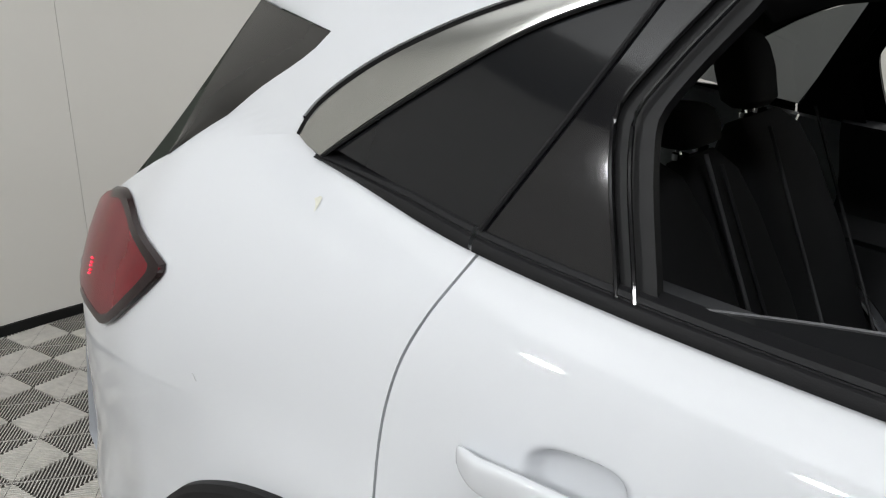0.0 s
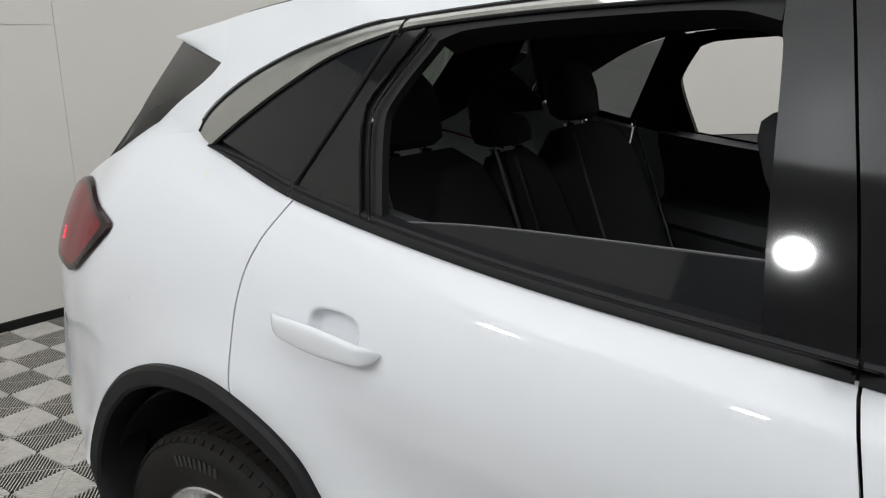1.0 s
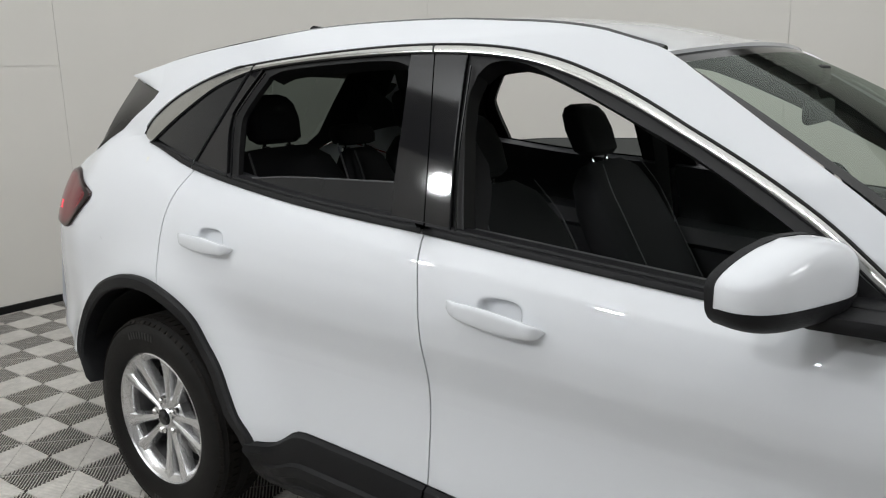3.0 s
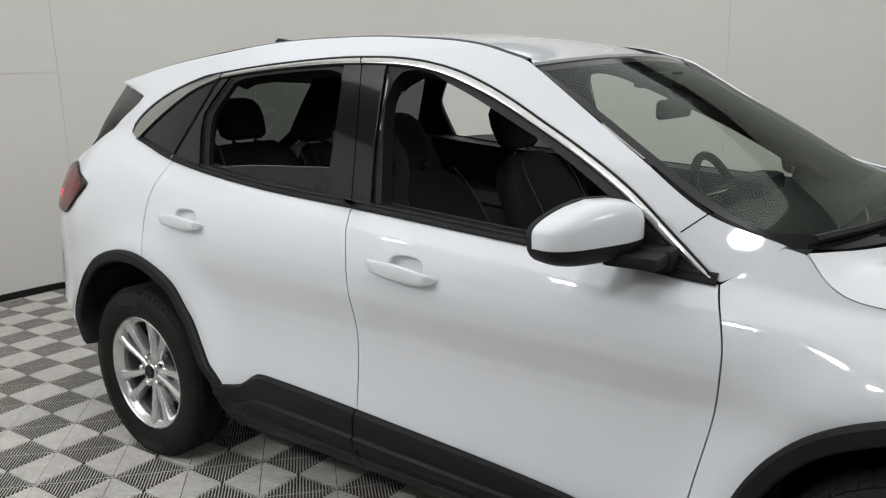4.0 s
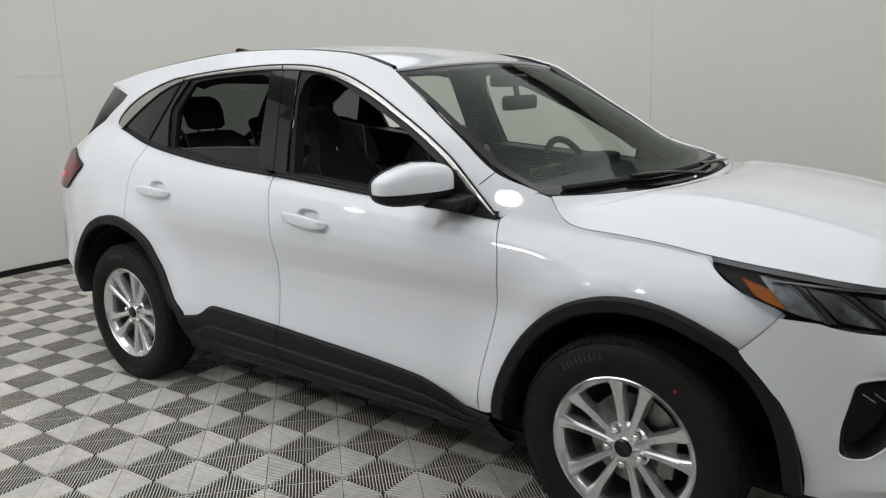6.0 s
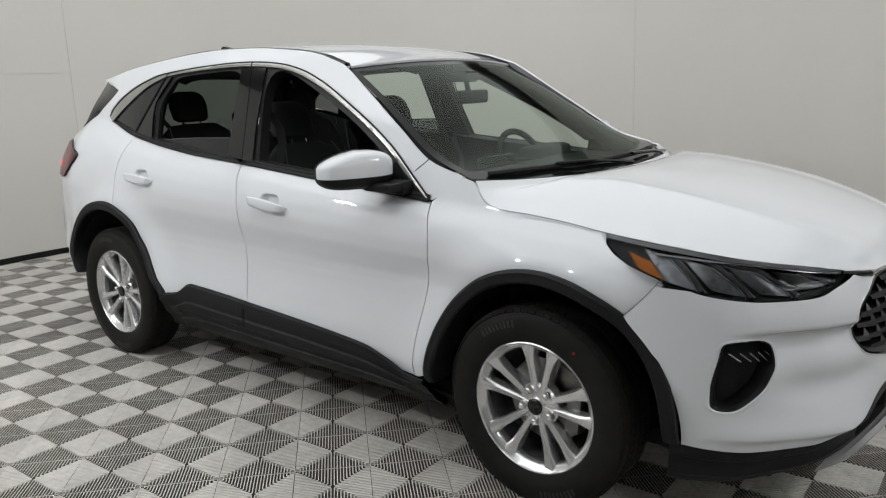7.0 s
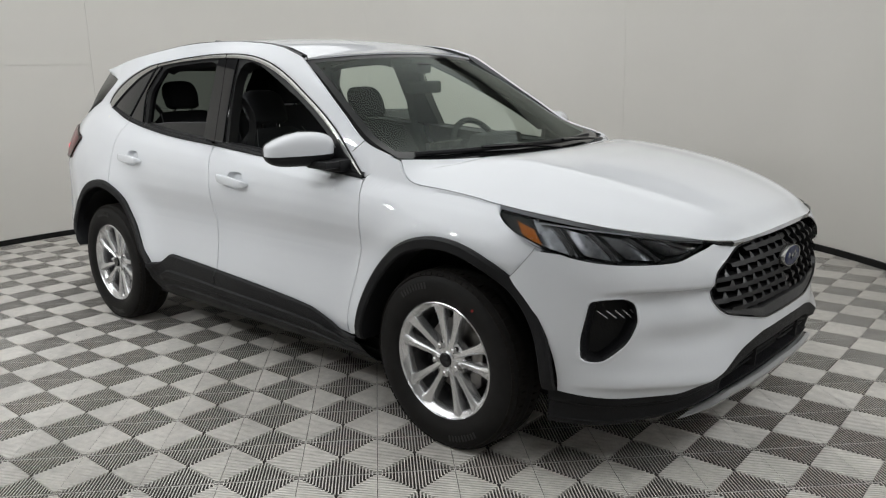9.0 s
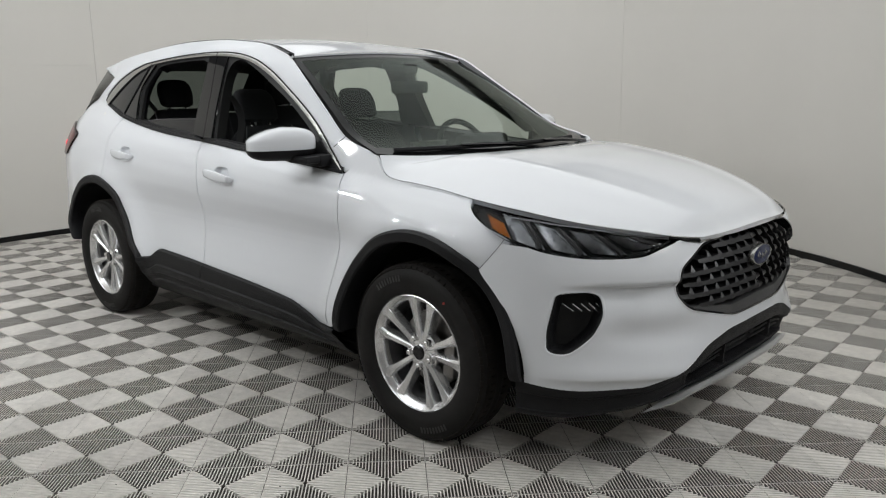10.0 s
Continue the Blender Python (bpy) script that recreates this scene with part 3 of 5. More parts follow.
t = join2([(2.24 + g, 1.014), (2.30, 1.060), (2.36, 1.104)], s2(HOOD_SIDE, 30), [(2.952, 0.940), (2.990, 0.914), (3.048, 0.883), (3.12, 0.856), (3.150, 0.842)], n=70)
r = l2([b[-1], t[-1]], 30)
l[0], l[-1] = b[0], t[0]
side_pair("front_fender", sheet(side_net(b, r, t, l)), PAINT, car)

bm = bmesh.new()
tube(bm, [on_side(p, 0.0) for p in l2([(2.132, 1.117), (2.190, 1.165)], 8)], 0.0018, 5)
side_pair("pillar_seam", bm, RUBBER, car)

# arch trims of black plastic
for hub, a0, a1 in ((0, 168, 8), (1, 178, 2)):
    rows = []
    for dr, off in ((0.006, -0.004), (0.005, 0.010), (-0.004, 0.017), (-0.034, 0.018), (-0.041, 0.012), (-0.043, -0.02), (-0.043, -0.10)):
        a2 = a0 - 13 * (dr + 0.043) / 0.049 if hub == 0 else a0
        rows.append([on_side(p, 0.0) - Vector((0, off, 0)) for p in arch(hub, a2, a1, 60)])
        for k, q in enumerate(arch(hub, a2, a1, 60, dr)):
            rows[-1][k] = Vector((q[0], rows[-1][k].y, q[1]))
    side_pair("wheel_arch_trim", net_mesh(rows), PLASTIC, car, "grained black plastic wheel arch trim")
# wheel wells
for hub in (0, 1):
    hx, hz, hr = HUBS[hub]
    bm = bmesh.new()
    lathe(bm, [(hr - 0.03, 0.0), (hr - 0.02, -0.03), (hr - 0.02, -0.34), (0.001, -0.34)], 40, Matrix.Translation((hx, -0.86, hz)) @ Matrix.Diagonal((1, -1, 1, 1)), arc=(radians(4), radians(172)))
    side_pair("wheel_well", bm, DARK, car)

# lower cladding along the sill, cut at the door gap
clad_rows = [(0.0, 0.006), (0.03, 0.018), (0.12, 0.022), (0.30, 0.020), (0.33, 0.030), (0.46, 0.030), (0.49, 0.020), (0.60, 0.020), (0.63, 0.028), (0.78, 0.026), (0.82, 0.012), (1.0, 0.0)]
for x0, x1 in ((0.53, 1.174), (1.180, 2.262)):
    top = sub(SILL, x0, min(x1, 2.205), 60)
    rows = []
    for v, off in clad_rows:
        row = []
        for k, p in enumerate(top):
            x = x0 + (x1 - x0) * k / 59
            z = p[1] + (0.225 - p[1]) * v
            fade = min(1, (x - 0.53) / 0.12, (2.262 - x) / 0.2) if v > 0.2 else 1
            row.append(on_side((x, z), 0.004 + (off - 0.004) * max(fade, 0.3)))
        rows.append(row)
    rows.append([p + Vector((0, 0.25, 0.0)) for p in rows[-1]])
    side_pair("sill_cladding", net_mesh(rows), PLASTIC, car, "ribbed black plastic sill cladding")

# dark underside
bm = bmesh.new()
box(bm, 1.35, 0, 0.235, 2.0, 1.52, 0.05, bevel=0.01)
box(bm, -0.60, 0, 0.34, 0.36, 1.00, 0.05, bevel=0.01)
box(bm, 1.35, 0, 0.31, 4.0, 0.90, 0.10, bevel=0.01)
box(bm, 3.26, 0, 0.262, 0.36, 1.36, 0.03, bevel=0.01)
box(bm, 2.74, 0, 0.262, 0.78, 1.14, 0.03, bevel=0.01)
part("underbody", bm, DARK, car, "dark underside of the car")

# roof skin
roof_f = cur(ROOF_Z)


NY, NX = 33, 60
rows = []
for i in range(NX):
    row = []
    for j in range(NY):
        s = -1 + 2 * j / (NY - 1)
        x1 = 1.62 + 0.08 * (1 - s * s)
        x0 = -0.395 - 0.05 * (1 - s * s)
        x = x0 + (x1 - x0) * i / (NX - 1)
        xc = min(x, 1.62)
        y = s * half_width(max(xc, -0.3), roof_f(max(xc, -0.3))) * (0.985)
        row.append(Vector((x, y, roof_f(xc) + (0.026 + 0.014 * max(0.0, min(1.0, (xc - 1.1) / 0.5)) ** 2) * (1 - s * s) - max(0, x - 1.62) * 0.12 - (0.012 if abs(s) > 0.97 else 0))))
    rows.append(row)
bm = sheet(rows, 0.02, side=False)
bm_part("roof", bm, PAINT, car)
# black ditch strip along each roof edge
bm = bmesh.new()
tube(bm, [on_side((p[0], p[1] - 0.003), -0.016) for p in sub(ROOF_Z, -0.14, 1.62, 50)], 0.012, 6, flat=0.6)
part("roof_strip", bm, GLOSSBLACK, car, "narrow black strip along the roof edge")
bm = bmesh.new()
tube(bm, [on_side((p[0], p[1] - 0.012), -0.020) for p in sub(ROOF_Z, -0.14, 1.30, 50)], 0.010, 6, flat=0.6)
part("roof_strip", mirrored(bm), GLOSSBLACK, car, "narrow black strip along the roof edge")
bm.free()

# windscreen
top = [Vector((1.62 + 0.08 * (1 - s * s), s * 0.584, 1.506 + 0.026 * (1 - s * s))) for s in [-1 + 2 * k / 40 for k in range(41)]]
bot = spl([(2.375, -0.735, 1.098), (2.46, -0.60, 1.083), (2.55, -0.35, 1.075), (2.585, 0, 1.072), (2.55, 0.35, 1.075), (2.46, 0.60, 1.083), (2.375, 0.735, 1.098)], 41)
ls = spl([(2.375, -0.735, 1.098), (2.18, -0.706, 1.166), (2.00, -0.670, 1.278), (1.80, -0.624, 1.404), (1.62, -0.584, 1.506)], 24)
rs = [Vector((p.x, -p.y, p.z)) for p in ls]
ws = coons(bot, rs, top, ls)
for j, row in enumerate(ws):
    for i, p in enumerate(row):
        p.z += 0.02 * math.sin(math.pi * j / 23) * math.sin(math.pi * i / 40)
clear, border = bmesh.new(), bmesh.new()
for mesh_, want in ((clear, False), (border, True)):
    V = [[mesh_.verts.new(p) for p in row] for row in ws]
    for j in range(23):
        for i in range(40):
            if (j < 2 or j > 21 or i < 1 or i > 38) == want:
                mesh_.faces.new((V[j][i], V[j][i + 1], V[j + 1][i + 1], V[j + 1][i]))
    bmesh.ops.delete(mesh_, geom=[v for v in mesh_.verts if not v.link_faces], context="VERTS")
windscreen = part("windscreen", clear, GLASS, car, "clear greenish windscreen glass")
part("windscreen_border", border, FRIT, windscreen, "black printed border of the windscreen")

# hood
hood_side = spl([(2.408, -0.746, 1.094), (2.455, -0.772, 1.042), (2.51, -0.782, 1.014), (2.66, -0.784, 1.002), (2.80, -0.783, 0.988), (2.934, -0.784, 0.969), (3.15, -0.748, 0.937), (3.36, -0.645, 0.898), (3.53, -0.495, 0.864), (3.612, -0.365, 0.848)], 50)
hood_front = spl([(3.612, -0.365, 0.848), (3.640, -0.25, 0.854), (3.660, 0, 0.864), (3.640, 0.25, 0.854), (3.612, 0.365, 0.848)], 41)
hood_back = spl([(2.408, -0.746, 1.094), (2.505, -0.60, 1.086), (2.605, -0.35, 1.080), (2.645, 0, 1.078), (2.610, 0.35, 1.078), (2.535, 0.60, 1.076), (2.430, 0.746, 1.088)], 41)
hood_other = [Vector((p.x, -p.y, p.z)) for p in hood_side]
hd = coons(hood_back, hood_other, hood_front, hood_side)
hood_mid = cur([(2.60, 1.090), (2.8, 1.098), (3.0, 1.080), (3.2, 1.045), (3.4, 0.992), (3.57, 0.930), (3.625, 0.896), (3.66, 0.864)])
for j, row in enumerate(hd):
    v = j / (len(hd) - 1)
    mid = hood_mid(row[20].x)
    for i, p in enumerate(row):
        s = abs(-1 + 2 * i / 40)
        edge = row[0].z
        w = 1 - s ** (2.4 + 4 * math.exp(-v * 7))
        blend = min(1, v * 12, (1 - v) * 8)
        blend = blend * blend * (3 - 2 * blend)
        ridge = 0.010 * math.exp(-((s - 0.60) / 0.10) ** 2) * math.sin(math.pi * v) ** 0.5
        p.z = p.z + blend * ((edge + (mid - edge) * w) - p.z) + ridge
bm = sheet(hd, 0.02, side=False)
bm_part("hood", bm, PAINT, car)
bm = bmesh.new()
tube(bm, [p + Vector((0, -0.004, -0.001)) for p in hood_side[3:30]], 0.0006, 4)
side_pair("hood_gap", bm, RUBBER, car)

# ---------------------------------------------------------------- front of the car
nose_plan = spl([(2.98, -0.885, 0), (3.14, -0.872, 0), (3.28, -0.833, 0), (3.39, -0.768, 0), (3.48, -0.682, 0), (3.562, -0.59, 0), (3.622, -0.475, 0), (3.656, -0.31, 0), (3.671, -0.15, 0), (3.675, 0, 0)], 90)
nose_lean = cur([(0.22, 0.035), (0.30, 0.015), (0.42, 0.0), (0.62, 0.0), (0.74, 0.008), (0.80, 0.026), (0.86, 0.060), (0.95, 0.13)])


def nose(k, z, out=0.0):
    """A place on the front skin: k from 0 (behind the corner) to 1 (middle)."""
    f = k * (len(nose_plan) - 1)
    i = min(int(f), len(nose_plan) - 2)
    p = nose_plan[i].lerp(nose_plan[i + 1], f - i)
    d = nose_plan[i + 1] - nose_plan[i]
    nrm = Vector((-d.y, d.x, 0)).normalized() * -1
    nrm = Vector((d.y, -d.x, 0)).normalized()
    w = min(1.0, k * 2.2)
    tuck = 0.034 * math.exp(-((z - 0.698) / (0.013 if z > 0.698 else 0.075)) ** 2) * math.exp(-((k - 0.50) / 0.155) ** 4)
    tuck += 0.022 * math.exp(-((z - 0.54) / 0.055) ** 2) * math.exp(-((k - 0.56) / 0.15) ** 4)
    tuck -= 0.016 * math.exp(-((z - 0.395) / (0.05 if z > 0.395 else 0.016)) ** 2) * math.exp(-((k - 0.50) / 0.22) ** 4)
    q = p + nrm * (out - tuck) - Vector((nose_lean(z) * w, 0, 0))
    return Vector((q.x, q.y, z))


def k_of_y(y):
    """How far along the front skin a given distance from the middle lies."""
    y = min(abs(y), 0.884)
    for i in range(len(nose_plan) - 1):
        y0, y1 = -nose_plan[i].y, -nose_plan[i + 1].y
        if y0 >= y >= y1:
            return (i + (y0 - y) / max(y0 - y1, 1e-6)) / (len(nose_plan) - 1)
    return 1.0


def nose_yz(y, z, out=0.0):
    """A place on the front skin by its distance from the middle and its height."""
    q = nose(k_of_y(y), z, out)
    return Vector((q.x, -q.y if y > 0 else q.y, z))


def inside(poly_pts, a, c):
    n, hit = len(poly_pts), False
    for i in range(n):
        (x1, y1), (x2, y2) = poly_pts[i], poly_pts[i - 1]
        if (y1 > c) != (y2 > c) and a < (x2 - x1) * (c - y1) / (y2 - y1) + x1:
            hit = not hit
    return hit


GRILLE = [(-0.502, 0.76), (-0.365, 0.828), (-0.20, 0.840), (0.0, 0.846), (0.20, 0.840), (0.365, 0.828), (0.502, 0.76), (0.502, 0.655), (0.455, 0.610), (0.20, 0.545), (-0.20, 0.545), (-0.455, 0.610), (-0.502, 0.655)]
FOG = [(-0.812, 0.690), (-0.745, 0.692), (-0.716, 0.675), (-0.712, 0.610), (-0.735, 0.545), (-0.790, 0.474), (-0.826, 0.478), (-0.826, 0.56)]


def rounded(outline, n=160, times=6):
    """An outline with softened corners."""
    P = even([Vector((a, c, 0)) for a, c in outline] + [Vector((outline[0][0], outline[0][1], 0))], n + 1)[:-1]
    for _ in range(times):
        P = [(P[i - 1] + 2 * P[i] + P[(i + 1) % n]) / 4 for i in range(n)]
    return [(p.x, p.y) for p in P]


GRILLE, FOG = rounded(GRILLE, 160, 2), rounded(FOG, 90, 7)

# outline of the headlight
lamp_top = spl([(2.918, -0.779, 0.970), (3.075, -0.762, 0.949), (3.173, -0.737, 0.934), (3.263, -0.703, 0.915), (3.341, -0.655, 0.902), (3.414, -0.600, 0.889), (3.483, -0.538, 0.876), (3.560, -0.462, 0.858)], 40)
lamp_bot = spl([(2.918, -0.779, 0.970), (2.948, -0.806, 0.946), (2.990, -0.824, 0.920), (3.048, -0.842, 0.889), (3.130, -0.856, 0.858), (3.200, -0.840, 0.836), (3.263, -0.815, 0.822), (3.330, -0.778, 0.812), (3.400, -0.732, 0.806), (3.470, -0.655, 0.804), (3.510, -0.600, 0.810), (3.540, -0.545, 0.828), (3.560, -0.462, 0.850)], 40)

# white bumper skin (top edge under the lamps, lower edge sweeps up towards the middle)
N_K = 330
top_z = cur([(0, 0.85)] + [(k_of_y(p.y), p.z - 0.003) for p in lamp_bot if p.x > 3.17] + [(0.82, 0.846), (1.0, 0.860)])
low_z = cur([(0, 0.385), (0.15, 0.372), (0.35, 0.350), (0.50, 0.356), (0.62, 0.402), (0.75, 0.475), (0.85, 0.50), (1.0, 0.505)])


def k_smooth(z):
    hx, hz, hr = HUBS[1]
    x = 3.022 + (z - 0.718) * 1.03 + 0.004 if z > 0.718 else hx + math.sqrt(max(hr * hr - (z - hz) ** 2, 0.01))
    for i in range(len(nose_plan) - 1):
        if nose_plan[i + 1].x >= x:
            a = nose_plan[i]
            return max(0, (i + (x - a.x) / (nose_plan[i + 1].x - a.x)) / (len(nose_plan) - 1))
    return 0.0


rows, keys = [], []
for j in range(160):
    v = j / 159
    k0 = 0.2
    for _ in range(12):
        k0 = 0.5 * k0 + 0.5 * k_smooth(low_z(k0) + (top_z(k0) - low_z(k0)) * v)
    row, key = [], []
    for i in range(N_K):
        kk = k0 + (1 - k0) * i / (N_K - 1)
        z = low_z(kk) + (top_z(kk) - low_z(kk)) * v
        f = kk * (len(nose_plan) - 1)
        i0 = min(int(f), len(nose_plan) - 2)
        row.append(nose(kk, z))
        key.append((nose_plan[i0].lerp(nose_plan[i0 + 1], f - i0).y, z))
    rows.append(row + [Vector((p.x, -p.y, p.z)) for p in row[-2::-1]])
    keys.append(key + [(-a, c) for a, c in key[-2::-1]])
bm = bmesh.new()
V = [[bm.verts.new(p) for p in row] for row in rows]
for j in range(159):
    for i in range(len(V[0]) - 1):
        a = (keys[j][i][0] + keys[j + 1][i + 1][0]) / 2
        c = (keys[j][i][1] + keys[j + 1][i + 1][1]) / 2
        if not inside(GRILLE, a, c) and not inside(FOG, -abs(a), c):
            bm.faces.new((V[j][i], V[j][i + 1], V[j + 1][i + 1], V[j + 1][i]))
bmesh.ops.delete(bm, geom=[v for v in bm.verts if not v.link_faces], context="VERTS")
bmesh.ops.recalc_face_normals(bm, faces=bm.faces)
if sum(f.normal.x * f.calc_area() for f in bm.faces) < 0:
    bmesh.ops.reverse_faces(bm, faces=bm.faces)
bumper = bm_part("front_bumper", bm, PAINT, car)

# lower black bumper and silver skid plate
bot_z = cur([(0, 0.235), (0.3, 0.235), (0.45, 0.25), (0.55, 0.275), (0.70, 0.312), (1.0, 0.33)])
rows = []
profile = [(0.0, 0.0, -0.004, 0), (0.0, 0.12, -0.004, 0), (0.0, 0.30, -0.006, 0), (0.0, 0.34, -0.010, 0), (0.0, 0.36, -0.012, 0.9), (0.0, 0.40, -0.016, 1), (0.0, 0.70, -0.018, 1), (0.0, 0.78, -0.016, 0.9), (0.0, 0.80, -0.012, 0), (0.0, 0.84, -0.014, 0), (0.0, 0.92, -0.018, 0), (0.0, 1.0, -0.030, 0)]
for _, v, off, deep in profile:
    row = []
    for k in range(120):
        kk = 0.17 + 0.83 * k / 119
        z = low_z(kk) + 0.006 + (bot_z(kk) - low_z(kk) - 0.006) * v
        d = max(0.0, min(1.0, (kk - 0.66) / 0.05))
        gap = 1 - math.exp(-((kk - 0.835) / 0.010) ** 4)
        row.append(nose(kk, z, off - 0.055 * deep * d * gap))
    row += [Vector((p.x, -p.y, p.z)) for p in row[-2::-1]]
    rows.append(row)
part("lower_bumper", net_mesh(rows), PLASTIC, bumper, "black plastic lower bumper with an air intake")
rows = []
for dz, out in ((0.0, -0.05), (0.0, 0.004), (0.004, 0.011), (0.016, 0.012), (0.021, -0.004)):
    row = [nose(0.53 + 0.47 * k / 60, bot_z(0.53 + 0.47 * k / 60) - 0.012 + dz * min(1, k / 22), out * min(1, 0.1 + k / 12)) for k in range(61)]
    row += [Vector((p.x, -p.y, p.z)) for p in row[-2::-1]]
    rows.append(row)
part("skid_plate", net_mesh(rows), SKID, bumper, "silver skid plate under the bumper")
for v, off in ((0.47, -0.030), (0.60, -0.034)):
    for s_ in (-1, 1):
        bm = bmesh.new()
        pts = []
        for k in range(31):
            kk = 0.69 + 0.30 * k / 30
            p = nose(kk, low_z(kk) + (bot_z(kk) - low_z(kk)) * v, off)
            pts.append(Vector((p.x, p.y * -s_, p.z)))
        tube(bm, pts, 0.004, 6)
        part("intake_bar", bm, PLASTIC, bumper)
# seam between bumper and fender, from the lamp to the wheel arch
bm = bmesh.new()
tube(bm, [nose(k_smooth(z), z, 0.0005) for z in [0.725 + 0.135 * k / 12 for k in range(13)]], 0.0007, 5)
side_pair("bumper_seam", bm, RUBBER, car)

# grille
bm = bmesh.new()
rows = [[nose_yz(y, z, -0.06) for y in [-0.55 + 1.10 * k / 40 for k in range(41)]] for z in (0.52, 0.62, 0.74, 0.85)]
net_mesh(rows, bm)
grille = part("grille", bm, DARK, car, "black honeycomb grille of staggered angled fins")


def fin_at(y, z, w, h):
    """One grille fin: a shelf whose inner end turns up into a hook; dark hollow above it."""
    b = bmesh.new()
    d = 1 if y < 0 else -1
    q = lambda t, zz, o: b.verts.new(nose_yz(max(-0.5, min(0.5, y + d * t * w)), z + zz * h, o))
    low = [q(-0.50, -0.48, -0.012), q(0.20, -0.48, -0.004), q(0.48, -0.48, 0.000)]
    lip = [q(-0.50, -0.20, -0.016), q(0.20, -0.10, -0.008), q(0.48, -0.06, -0.003)]
    back = [q(-0.50, -0.22, -0.058), q(0.20, -0.14, -0.058), q(0.48, -0.12, -0.058)]
    peak, deep = q(0.44, 0.48, -0.016), q(0.50, 0.48, -0.058)
    for i in range(2):
        b.faces.new((low[i], low[i + 1], lip[i + 1], lip[i]))
        b.faces.new((lip[i], lip[i + 1], back[i + 1], back[i]))
    b.faces.new((lip[1], lip[2], peak))
    b.faces.new((lip[2], back[2], deep, peak))
    return b


row_z = [0.588 + 0.0385 * k for k in range(7)]
for ri, z in enumerate(row_z):
    for ci in range(-8, 9):
        y = (ci + (0.5 if ri % 2 else 0)) * 0.066
        chin_z = 0.543 + 0.242 * max(0.0, abs(y) - 0.20) + 0.046 * (1 - (y / 0.56) ** 2)
        if z - 0.016 > chin_z and inside([(a * 0.965, 0.69 + (c - 0.69) * 0.90) for a, c in GRILLE], y, z):
            part("grille_fin", fin_at(y, z, 0.066, 0.0385), FINGREY, grille)


def ring_on_nose(outline, off_list, n=140, corner=True):
    P = [Vector((a, c, 0)) for a, c in outline] + [Vector((outline[0][0], outline[0][1], 0))]
    P = even(P, n + 1)[:-1]
    # round the corners a little
    for _ in range(2):
        P = [(P[i - 1] + 2 * P[i] + P[(i + 1) % n]) / 4 for i in range(n)]
    cen = sum(P, Vector()) / n
    rows = []
    for shrink, off in off_list:
        row = []
        for i, p in enumerate(P):
            d = P[(i + 1) % n] - P[i - 1]
            nr = Vector((d.y, -d.x, 0)).normalized()
            if nr.dot(p - cen) < 0:
                nr = -nr
            q = p + nr * shrink
            row.append(nose_yz(q.x, q.y, off))
        rows.append(row)
    return net_mesh(rows, close_u=True)


part("grille_surround", ring_on_nose(GRILLE, [(0.002, -0.006), (0.000, 0.003), (-0.006, 0.002), (-0.010, -0.03), (-0.012, -0.06)]), GLOSSBLACK, grille, "gloss black grille surround")
part("grille_lip", ring_on_nose(GRILLE, [(0.007, -0.002), (0.005, 0.0012), (0.003, 0.0022), (0.000, 0.0015), (-0.001, -0.012)]), PAINT, bumper)
# smooth chin under the fins
bm = bmesh.new()
chin = [Vector((a, c, 0)) for a, c in ((-0.490, 0.640), (-0.452, 0.604), (-0.20, 0.543), (0.20, 0.543), (0.452, 0.604), (0.490, 0.640))]
chin = even(chin, 90)
net_mesh([[nose_yz(p.x, p.y + dz * (1 - (abs(p.x) / 0.56) ** 2), o) for p in chin] for dz, o in ((0.0, -0.004), (0.004, 0.0), (0.042, -0.012), (0.046, -0.020), (0.046, -0.05))], bm)
part("grille_chin", bm, CHIN, grille, "smooth dark grey chin under the fins")
# thin bright line along the grille's upper edge
bm = bmesh.new()
edge = [-0.385 + 0.77 * k / 60 for k in range(61)]
net_mesh([[nose_yz(y, 0.832 + 0.018 * (1 - (y / 0.385) ** 2) + dz * min(1, (0.40 - abs(y)) / 0.04), o) for y in edge] for dz, o in ((-0.007, -0.012), (-0.005, 0.004), (0.000, 0.008), (0.007, 0.004), (0.009, -0.014))], bm)
part("grille_trim_strip", bm, SATIN, grille, "thin bright strip round the grille top")
# dark link between each headlight's tip and the grille top, with a thin bright edge
for s_ in (-1, 1):
    run = spl([(3.548, -0.478, 0.853), nose_yz(-0.43, 0.846, 0.003), nose_yz(-0.375, 0.838, 0.004)], 10)
    for rad_, dz, m_, nm in ((0.0075, 0.0, FRIT, "grille_link"), (0.0022, 0.0075, SATIN, "link_edge")):
        bm = bmesh.new()
        tube(bm, [Vector((p.x, p.y * -s_, p.z + dz)) for p in run], rad_, 8)
        part(nm, bm, m_, grille, "black bar between headlight and grille" if dz == 0 else "")
# oval badge, without lettering
bm = bmesh.new()
m = Matrix.Translation(nose_yz(0, 0.738, 0.004)) @ Matrix.Rotation(radians(-90), 4, "Z") @ Matrix.Diagonal((0.086, 0.45, 0.040, 1))
lathe(bm, [(0.001, 0.016), (0.84, 0.014), (0.91, 0.008)], 40, m)
badge = part("badge", bm, BLUE, car, "dark blue oval badge with a silver rim")
bm = bmesh.new()
lathe(bm, [(0.89, 0.006), (0.90, 0.017), (0.95, 0.017), (0.98, 0.008), (0.97, -0.03)], 40, m)
part("badge_rim", bm, SATIN, badge)
bm = bmesh.new()
